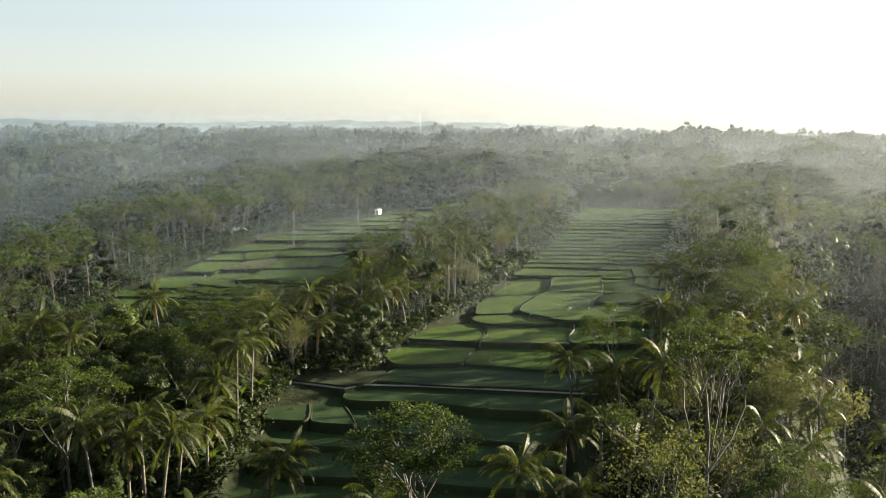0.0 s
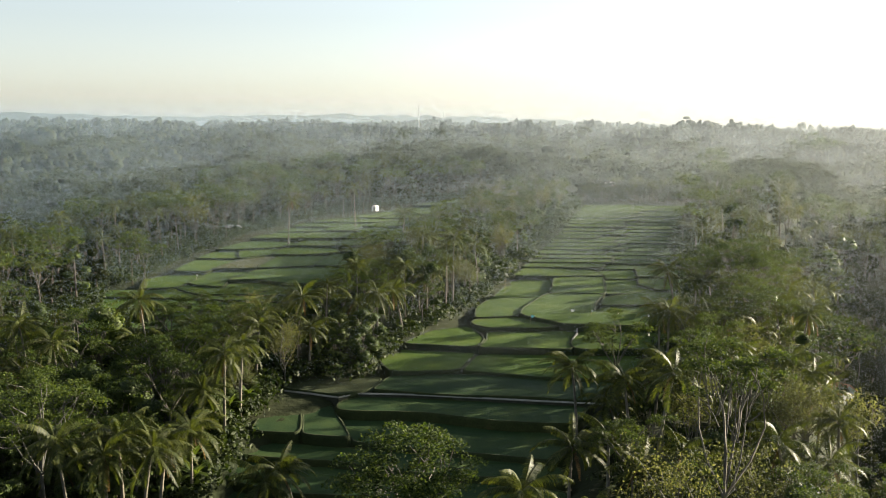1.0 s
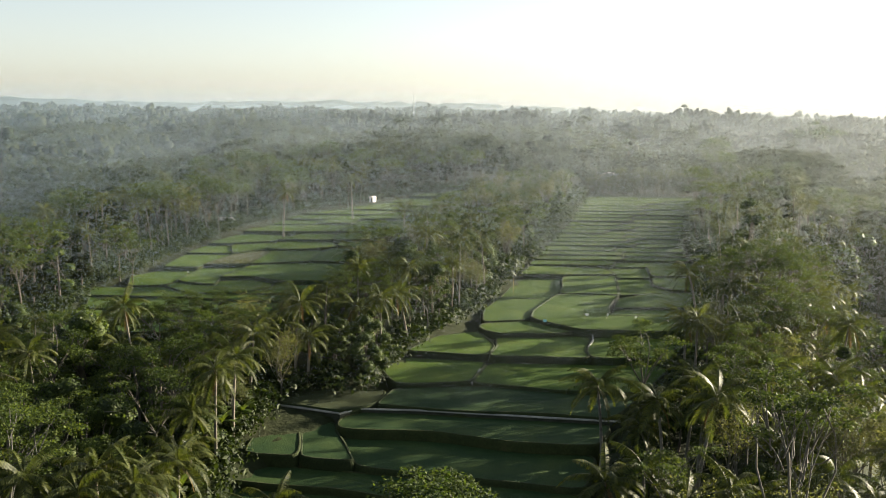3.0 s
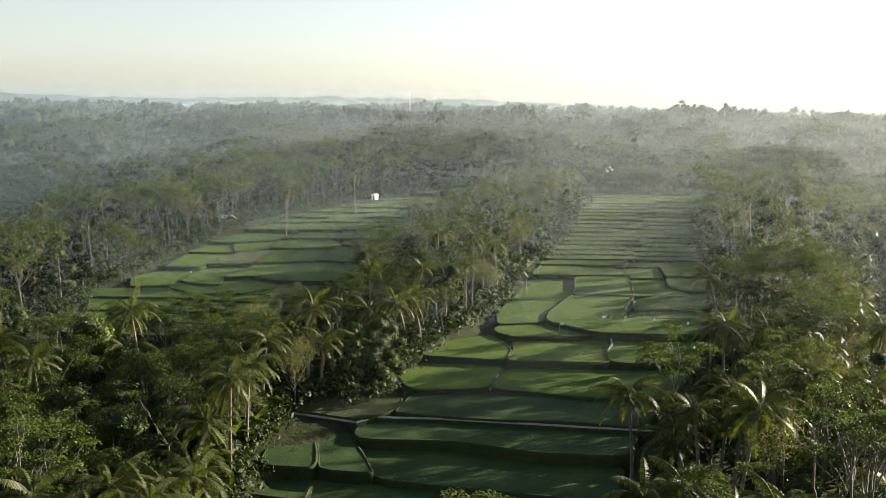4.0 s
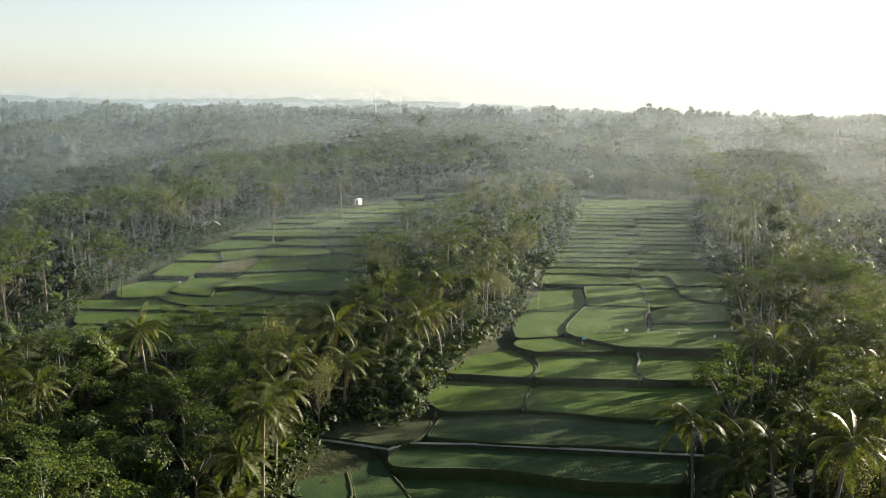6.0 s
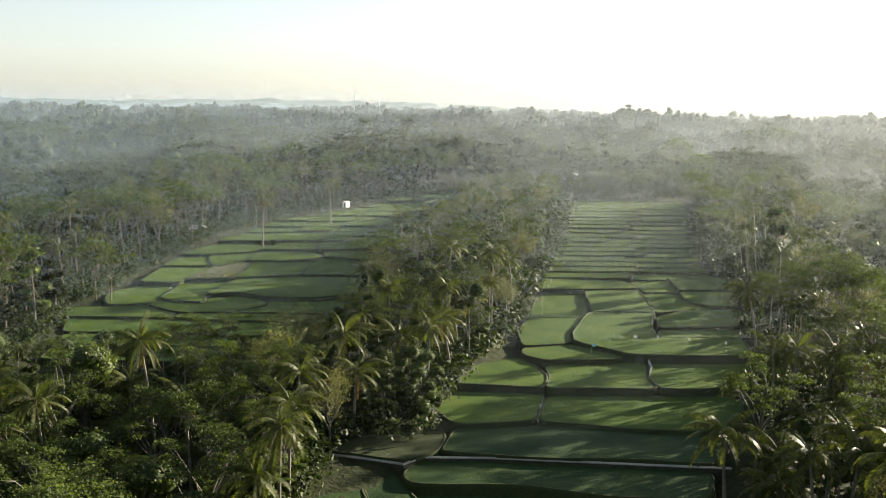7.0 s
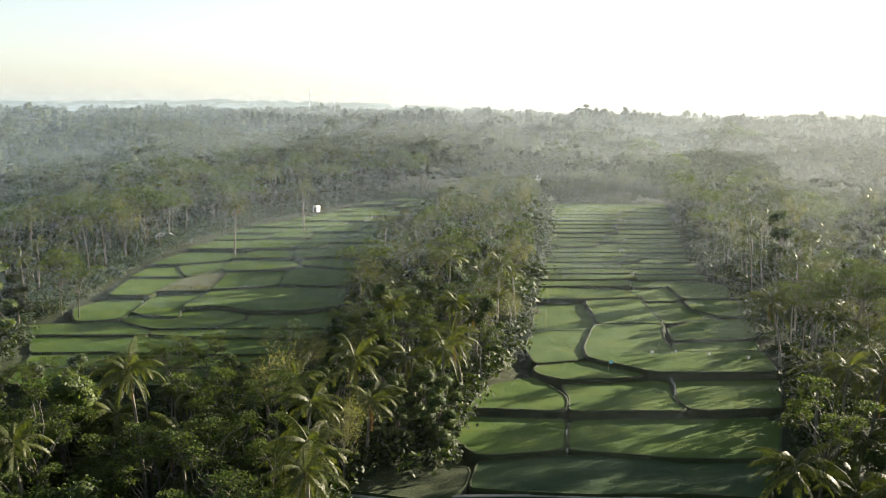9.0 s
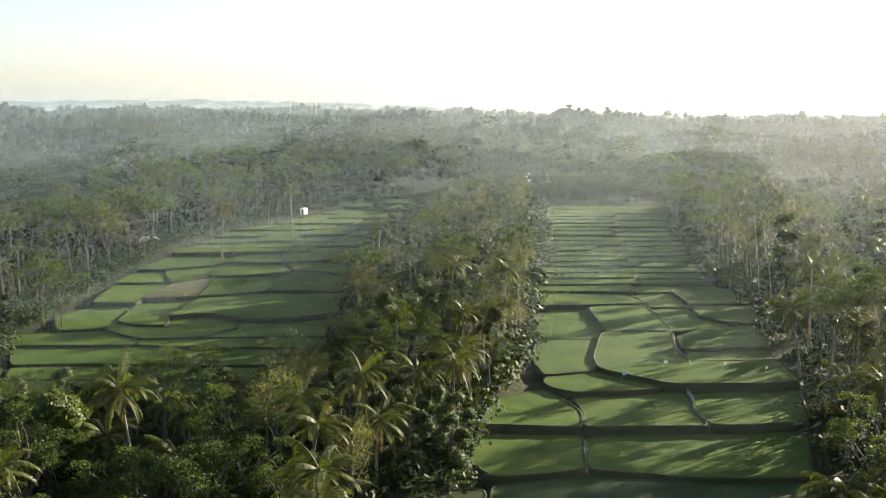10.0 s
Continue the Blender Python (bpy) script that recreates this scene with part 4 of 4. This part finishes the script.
woods("wood_beyond_fields", "mixed wood of coconut palms and leafy trees beyond the terraces", 440, 640, 8.5, BEYOND, FOREST, lambda x, y: (x < -190) | (y > np.interp(x, (-120, -30, 40, 60, 110, 150), (533, 508, 528, 520, 512, 500))) & (x > -190))
woods("distant_wood", "hazy distant forest of palms and leafy trees", 640, 1000, 10.5, LOW, FOREST)
woods("far_wood", "far hazy forest canopy", 1000, 1700, 15, TINY, FOREST)
woods("farthest_wood", "farthest pale forest canopy on the skyline", 1700, 3000, 26, TINY, FOREST)


# ---- bananas, huts, flags, masts ----
def banana_leaf():
    """One paddle leaf along +x with a split, wavy edge."""
    g = Geo()
    u = np.linspace(0, 1, 7)
    x, z = 2.3 * u, 1.1 * u - 1.5 * u ** 2
    w = 0.36 * np.sin(np.pi * np.clip(u * 0.93 + 0.05, 0, 1)) ** 0.6
    v = np.concatenate([np.column_stack([x, w, z - 0.15 * w + 0.04 * np.sin(u * 19)]), np.column_stack([x, 0 * w, z]), np.column_stack([x, -w, z - 0.15 * w + 0.04 * np.cos(u * 17)])])
    i = np.arange(6)
    g.add(v, np.concatenate([np.stack([i, i + 1, i + 8, i + 7], 1), np.stack([i + 7, i + 8, i + 15, i + 14], 1)]))
    return g.mesh("leaf", BANANA, True)


BANANA_LEAF = banana_leaf()
stem_geo = Geo()
tube(stem_geo, [(0, 0, -0.3), (0.03, 0, 1.0), (0.05, 0.03, 2.4)], [0.16, 0.13, 0.07], 7)
BANANA_STEM = stem_geo.mesh("stem", BANANA, True)


def banana_plant(x, y, size):
    ob = tagged(new("banana_plant"), "bright green banana plant with broad paddle leaves", "banana plant", "banana plants")
    ob.location, ob.scale = (x, y, float(land(x, y)) - 0.6), (size, size, size)
    part("stem", BANANA_STEM, ob)
    for i in range(8):
        f = part("leaf", BANANA_LEAF, ob)
        f.matrix_basis = pose(0.05, 0.03, 2.3 + 0.02 * i, 0, -58 + 7 * i, i * 137.5 + tree_rng.uniform(-15, 15))


for x, y, k in ((25, 134, 1.5), (27.5, 138, 1.3), (24, 142, 1.4), (29, 131, 1.6), (26, 147, 1.2), (-32, 134, 1.3), (-33.5, 139, 1.5), (-30.5, 118, 1.4), (9, 112, 1.6), (12, 115, 1.4), (33, 160, 1.3), (35, 167, 1.4), (-33, 160, 1.3), (-31, 165, 1.2), (31, 126, 1.5), (2, 108, 1.3)):
    banana_plant(x, y, k)


def hut(x, y, z, wide, deep, wall_high, yaw, wall_mat, roof_mat, label, eave=0.5, pitch=0.3):
    """A small building: walls with a doorway and a window, and a thick gabled roof."""
    ob = tagged(new("field_hut"), label, "hut", "farm huts")
    ob.location, ob.rotation_euler = (x, y, z), (0, 0, radians(yaw))
    w, d, t = wide / 2, deep / 2, 0.15
    bm = bmesh.new()
    box(bm, -w, -0.45, -d, -d + t, 0, wall_high)
    box(bm, 0.45, w, -d, -d + t, 0, wall_high)
    box(bm, -0.45, 0.45, -d, -d + t, min(2.0, wall_high * 0.8), wall_high)
    box(bm, -w, w, d - t, d, 0, wall_high)
    box(bm, -w, -w + t, -d + t, d - t, 0, wall_high)
    box(bm, w - t, w, -d + t, d - t, 0, wall_high)
    part("wall", bm_mesh("wall", bm, wall_mat), ob)
    bm = bmesh.new()
    box(bm, -0.43, 0.43, -d + 0.04, -d + 0.09, 0.02, min(2.0, wall_high * 0.8) - 0.02, 0.01)
    part("door", bm_mesh("door", bm, BARK), ob.children[0], "weathered plank door")
    rise = wide * pitch
    bm = bmesh.new()
    rows = [(-w - eave, wall_high - 0.15), (0, wall_high + rise), (w + eave, wall_high - 0.15), (w + eave, wall_high - 0.27), (0, wall_high + rise - 0.14), (-w - eave, wall_high - 0.27)]
    a = [bm.verts.new((px, -d - eave, pz)) for px, pz in rows]
    b = [bm.verts.new((px, d + eave, pz)) for px, pz in rows]
    for k in range(6):
        bm.faces.new((a[k], a[(k + 1) % 6], b[(k + 1) % 6], b[k]))
    for loop in (a, b[::-1]):
        bm.faces.new((loop[0], loop[5], loop[4], loop[1]))
        bm.faces.new((loop[1], loop[4], loop[3], loop[2]))
    bmesh.ops.recalc_face_normals(bm, faces=bm.faces)
    part("roof", bm_mesh("roof", bm, roof_mat), ob)
    for sgn in (-1, 1):
        bm = bmesh.new()
        v = [bm.verts.new(p) for p in ((-w, sgn * (d - 0.05), wall_high - 0.02), (w, sgn * (d - 0.05), wall_high - 0.02), (0, sgn * (d - 0.05), wall_high + rise - 0.16))]
        f = bm.faces.new(v)
        bmesh.ops.solidify(bm, geom=[f], thickness=0.1)
        part("gable", bm_mesh("gable", bm, wall_mat), ob)
    return ob


def on_shelf(x, y):
    return float(field_level(x, y))


hut(-30.0, 468, on_shelf(-30, 468), 2.1, 2.1, 2.3, -35, PAINT, PAINT, "small white-painted field hut at the terrace edge", 0.2, 0.12)
hut(-79, 391, on_shelf(-79, 391) - 0.2, 5.5, 3.6, 2.0, 70, STONE, METAL_ROOF, "low farm shed with a pale sheet roof")
hut(112, 700, float(land(112, 700)), 9, 7, 3, 20, PAINT, METAL_ROOF, "distant pale-roofed house among the trees")
hut(96, 246, float(land(96, 246)) + 4, 7, 5, 3, 40, PAINT, TILE, "red-tiled house half hidden in the ravine trees")


def flag(x, y, z, high, cloth, label, span=0.7):
    """A bamboo stick with a scrap of cloth that scares birds."""
    ob = tagged(new("bird_scarer"), label, "bird scarer", "bird scarers")
    ob.location = (x, y, z)
    g = Geo()
    tube(g, [(0, 0, -0.3), (0.02, 0, high * 0.5), (0.06, 0.02, high)], [0.035, 0.03, 0.02], 6)
    part("stick", g.mesh("stick", BAMBOO, True), ob)
    g = Geo()
    u = np.linspace(0, 1, 6)
    v = np.concatenate([np.column_stack([0.03 + span * u, 0.09 * np.sin(u * 5), high - 0.03 - 0.1 * u]), np.column_stack([0.03 + span * u * 0.8, 0.09 * np.sin(u * 5 + 0.6), high - 0.45 - 0.15 * np.sin(u * 3)])])
    i = np.arange(5)
    g.add(v, np.stack([i, i + 1, i + 7, i + 6], 1))
    part("cloth", g.mesh("cloth", cloth, True), ob)


for x, y, cloth, label, span in ((18.9, 217.3, CLOTH_BLUE, "blue cloth on a bamboo stick in the rice", 0.8), (28.1, 223.3, PAINT, "white cloth on a bamboo stick in the rice", 0.8), (32.5, 223.2, PAINT, "white cloth on a bamboo stick in the rice", 0.4), (37.8, 221.1, PAINT, "white cloth on a bamboo stick in the rice", 0.5), (43.7, 218.0, PAINT, "white cloth on a bamboo stick in the rice", 0.4), (-71.5, 300, PAINT, "white cloth on a bamboo stick in the rice", 0.5)):
    flag(x, y, on_shelf(x, y) + 0.2, 1.7, cloth, label, span)
flag(15.5, 250, on_shelf(15.5, 250), 4.2, BAMBOO, "tall bare bamboo pole standing in a paddy", 0.12)


def runnel(points, label):
    """A narrow pale concrete runnel that leads water from plot to plot."""
    line = np.asarray(points, float)
    g = Geo()
    t = np.gradient(line[:, :2], axis=0)
    t /= np.linalg.norm(t, axis=1)[:, None]
    nrm = np.stack([-t[:, 1], t[:, 0]], 1)
    prof = [(-0.11, -0.4), (-0.11, 0.2), (-0.07, 0.2), (-0.05, 0.12), (0.05, 0.12), (0.07, 0.2), (0.11, 0.2), (0.11, -0.4)]
    m, n = len(prof), len(line)
    v = np.concatenate([np.column_stack([line[:, :2] + nrm * o, line[:, 2] + h]) for o, h in prof])
    i, j = np.meshgrid(np.arange(m - 1), np.arange(n - 1), indexing="ij")
    g.add(v, np.stack([i * n + j, i * n + j + 1, (i + 1) * n + j + 1, (i + 1) * n + j], -1).reshape(-1, 4))
    tagged(new("water_runnel", g.mesh("water_runnel", CONCRETE)), label, "water runnel")


runnel([(x, y, on_shelf(x, y) + 0.1) for x, y in ((25.4, 197), (25.1, 200), (26.2, 205), (27.6, 209), (28, 212.3))], "narrow pale concrete water runnel between two paddies")
runnel([(x, y, on_shelf(x, y) + 0.0) for x, y in ((3.6, 184.3), (3.9, 186.5), (4.9, 190), (5.4, 192))], "narrow pale concrete water runnel between two paddies")


def mast(x, y, base, high, label):
    """A slender lattice radio mast."""
    ob = tagged(new("radio_mast"), label, "radio mast", "radio masts")
    ob.location = (x, y, base)
    r = 1.3
    for k in range(3):
        g = Geo()
        a = k * 2.094
        tube(g, [(math.cos(a) * r * (1 - 0.7 * q), math.sin(a) * r * (1 - 0.7 * q), high * q) for q in (0, 0.5, 1)], [0.22, 0.2, 0.18], 5)
        part("leg", g.mesh("leg", STEEL, True), ob)
    n = int(high / 4)
    for k in range(n):
        g = Geo()
        q0, q1 = k / n, (k + 1) / n
        for e in range(3):
            a0, a1 = e * 2.094, (e + 1) * 2.094
            tube(g, [(math.cos(a0) * r * (1 - 0.7 * q0), math.sin(a0) * r * (1 - 0.7 * q0), high * q0), (math.cos(a1) * r * (1 - 0.7 * q1), math.sin(a1) * r * (1 - 0.7 * q1), high * q1)], [0.09, 0.09], 4)
        part("brace", g.mesh("brace", STEEL), ob)


for x, y, top in ((-42, 1900, 76), (4, 1950, 64)):
    base = float(land(x, y))
    mast(x, y, base - 0.5, top - base, "slender grey lattice radio mast on the wooded skyline")


def seedlings():
    """Rows of small pale plants in the dug plot."""
    rng = np.random.default_rng(8)
    g = Geo()
    for k in range(5):
        for q in range(13):
            x, y = -69 + q * 0.95 + 0.3 * k, 317.5 + 1.5 * k
            at = np.array([x, y, on_shelf(-63, 329) + 0.25]) + rng.normal(size=(7, 3)) * (0.22, 0.22, 0.12)
            diamonds(g, rng, at, 0.55, 0.3)
    tagged(new("seedling_rows", g.mesh("seedling_rows", PALE)), "rows of small pale-green seedlings in dug soil", "seedlings", kind="stuff")


seedlings()

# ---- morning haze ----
# sunward brightening of the haze, painted as two tints: bluer away, whiter towards the sun
HAZE_AWAY, HAZE_SUNWARD = (0.24, 0.315, 0.39), (0.335, 0.375, 0.395)


def haze(y, amount, slope, sides, low=-46.0, high=110.0):
    """A curtain of thin slanting mesh strips that stands in for haze in the air, thicker near the ground; daylight and
    sun light it.
    """
    rng = np.random.default_rng(int(y))
    gap = y / 1790 * 0.38
    x0, x1 = -0.52 * y - 60, 0.62 * y + 10
    z = np.arange(low - abs(slope) * max(-x0, x1), min(high, 50 + y * 0.03) + abs(slope) * max(-x0, x1), gap)
    z = z + rng.uniform(-gap * 0.3, gap * 0.3, len(z))
    x = np.linspace(x0, x1, 19)
    Z, X = np.meshgrid(z, x, indexing="ij")
    Z = Z + slope * X
    thin = np.interp(Z, (-50, -15, 10, 40, 65, 80), (0.15, 0.45, 1.0, 0.6, 0.15, 0.0))
    drift = 1 + 0.2 * np.sin(X * 10.4 / y + y) * np.sin(Z * 0.05 + y * 0.7)
    side = np.interp(X / y, (-0.5, -0.1, 0.12, 0.3, 0.45), sides)
    half = np.clip(gap * amount * thin * drift * side / 2, 0, gap * 0.45)
    Y = y - 0.06 * (X / y) ** 2 * y
    v = np.stack([np.stack([X, Y, Z - half], -1), np.stack([X, Y, Z + half], -1)], 2).reshape(-1, 3)
    m = len(x)
    i, j = np.meshgrid(np.arange(len(z)), np.arange(m - 1), indexing="ij")
    k = (i * m + j) * 2
    f = np.stack([k, k + 2, k + 3, k + 1], -1).reshape(-1, 4)
    ends = half.reshape(-1)
    keep = (ends[f[:, 0] // 2] > 0) & (ends[f[:, 1] // 2] > 0)
    return v, np.zeros((0, 3), int), f[keep]


def droplets(nt, span):
    """Haze surface lit from both sides. Its colour turns from bluish to whiter to the right, painting in the brighter
    scatter near the sun. span: half the width of the change.
    """
    co = nt.nodes.new("ShaderNodeTexCoord")
    xyz = nt.nodes.new("ShaderNodeSeparateXYZ")
    nt.links.new(co.outputs["Object"], xyz.inputs[0])
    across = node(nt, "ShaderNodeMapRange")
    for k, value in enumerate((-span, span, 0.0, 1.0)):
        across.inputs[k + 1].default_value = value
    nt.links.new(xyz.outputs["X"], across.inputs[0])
    colour = ramp(nt, across.outputs[0], [(0.0, HAZE_AWAY), (1.0, HAZE_SUNWARD)])
    t = nt.nodes.new("ShaderNodeBsdfTranslucent")
    d = nt.nodes.new("ShaderNodeBsdfDiffuse")
    for n in (t, d):
        nt.links.new(colour, n.inputs["Color"])
    mx = nt.nodes.new("ShaderNodeMixShader")
    mx.inputs["Fac"].default_value = 0.3
    nt.links.new(t.outputs[0], mx.inputs[1])
    nt.links.new(d.outputs[0], mx.inputs[2])
    return mx.outputs[0]


def thread_material(y):
    m, nt, out = base_material("haze_droplets")
    nt.links.new(droplets(nt, 0.4 * y), out.inputs["Surface"])
    return m


def veil_material(amount, y, top):
    """A see-through sheet that stands in for distance haze: denser low down, with soft drifts."""
    m, nt, out = base_material("mist")
    co = nt.nodes.new("ShaderNodeTexCoord")
    xyz = nt.nodes.new("ShaderNodeSeparateXYZ")
    nt.links.new(co.outputs["Object"], xyz.inputs[0])
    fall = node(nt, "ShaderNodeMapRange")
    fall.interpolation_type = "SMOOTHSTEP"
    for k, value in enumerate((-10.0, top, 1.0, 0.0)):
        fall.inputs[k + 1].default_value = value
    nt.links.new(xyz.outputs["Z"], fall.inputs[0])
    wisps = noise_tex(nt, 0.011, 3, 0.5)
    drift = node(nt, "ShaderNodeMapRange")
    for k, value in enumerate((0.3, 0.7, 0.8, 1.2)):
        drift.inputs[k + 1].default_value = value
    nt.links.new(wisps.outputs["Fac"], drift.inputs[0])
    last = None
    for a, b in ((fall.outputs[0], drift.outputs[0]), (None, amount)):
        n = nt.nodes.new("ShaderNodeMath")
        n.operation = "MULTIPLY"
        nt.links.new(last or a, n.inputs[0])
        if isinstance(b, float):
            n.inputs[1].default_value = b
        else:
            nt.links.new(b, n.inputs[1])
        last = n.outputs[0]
    clear = nt.nodes.new("ShaderNodeBsdfTransparent")
    mx = nt.nodes.new("ShaderNodeMixShader")
    nt.links.new(last, mx.inputs["Fac"])
    nt.links.new(clear.outputs[0], mx.inputs[1])
    nt.links.new(droplets(nt, 0.4 * y), mx.inputs[2])
    nt.links.new(mx.outputs[0], out.inputs["Surface"])
    return m


# strip width across the view; more on the sun's side imitates its veiling glare
EDGE = (0.0, 0.0, 0.0, 0.6, 1.0)
EVEN, SUNWARD = (0.5, 0.65, 0.88, 0.75, 0.55), (0.0, 0.2, 0.9, 0.9, 0.3)
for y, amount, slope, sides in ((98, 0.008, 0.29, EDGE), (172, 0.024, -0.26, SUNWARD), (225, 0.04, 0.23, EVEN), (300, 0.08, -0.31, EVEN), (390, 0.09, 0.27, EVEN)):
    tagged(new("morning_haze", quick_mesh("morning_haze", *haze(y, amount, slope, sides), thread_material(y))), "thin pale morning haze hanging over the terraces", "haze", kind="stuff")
# flat upright sheets added in place of the haze that builds up with distance
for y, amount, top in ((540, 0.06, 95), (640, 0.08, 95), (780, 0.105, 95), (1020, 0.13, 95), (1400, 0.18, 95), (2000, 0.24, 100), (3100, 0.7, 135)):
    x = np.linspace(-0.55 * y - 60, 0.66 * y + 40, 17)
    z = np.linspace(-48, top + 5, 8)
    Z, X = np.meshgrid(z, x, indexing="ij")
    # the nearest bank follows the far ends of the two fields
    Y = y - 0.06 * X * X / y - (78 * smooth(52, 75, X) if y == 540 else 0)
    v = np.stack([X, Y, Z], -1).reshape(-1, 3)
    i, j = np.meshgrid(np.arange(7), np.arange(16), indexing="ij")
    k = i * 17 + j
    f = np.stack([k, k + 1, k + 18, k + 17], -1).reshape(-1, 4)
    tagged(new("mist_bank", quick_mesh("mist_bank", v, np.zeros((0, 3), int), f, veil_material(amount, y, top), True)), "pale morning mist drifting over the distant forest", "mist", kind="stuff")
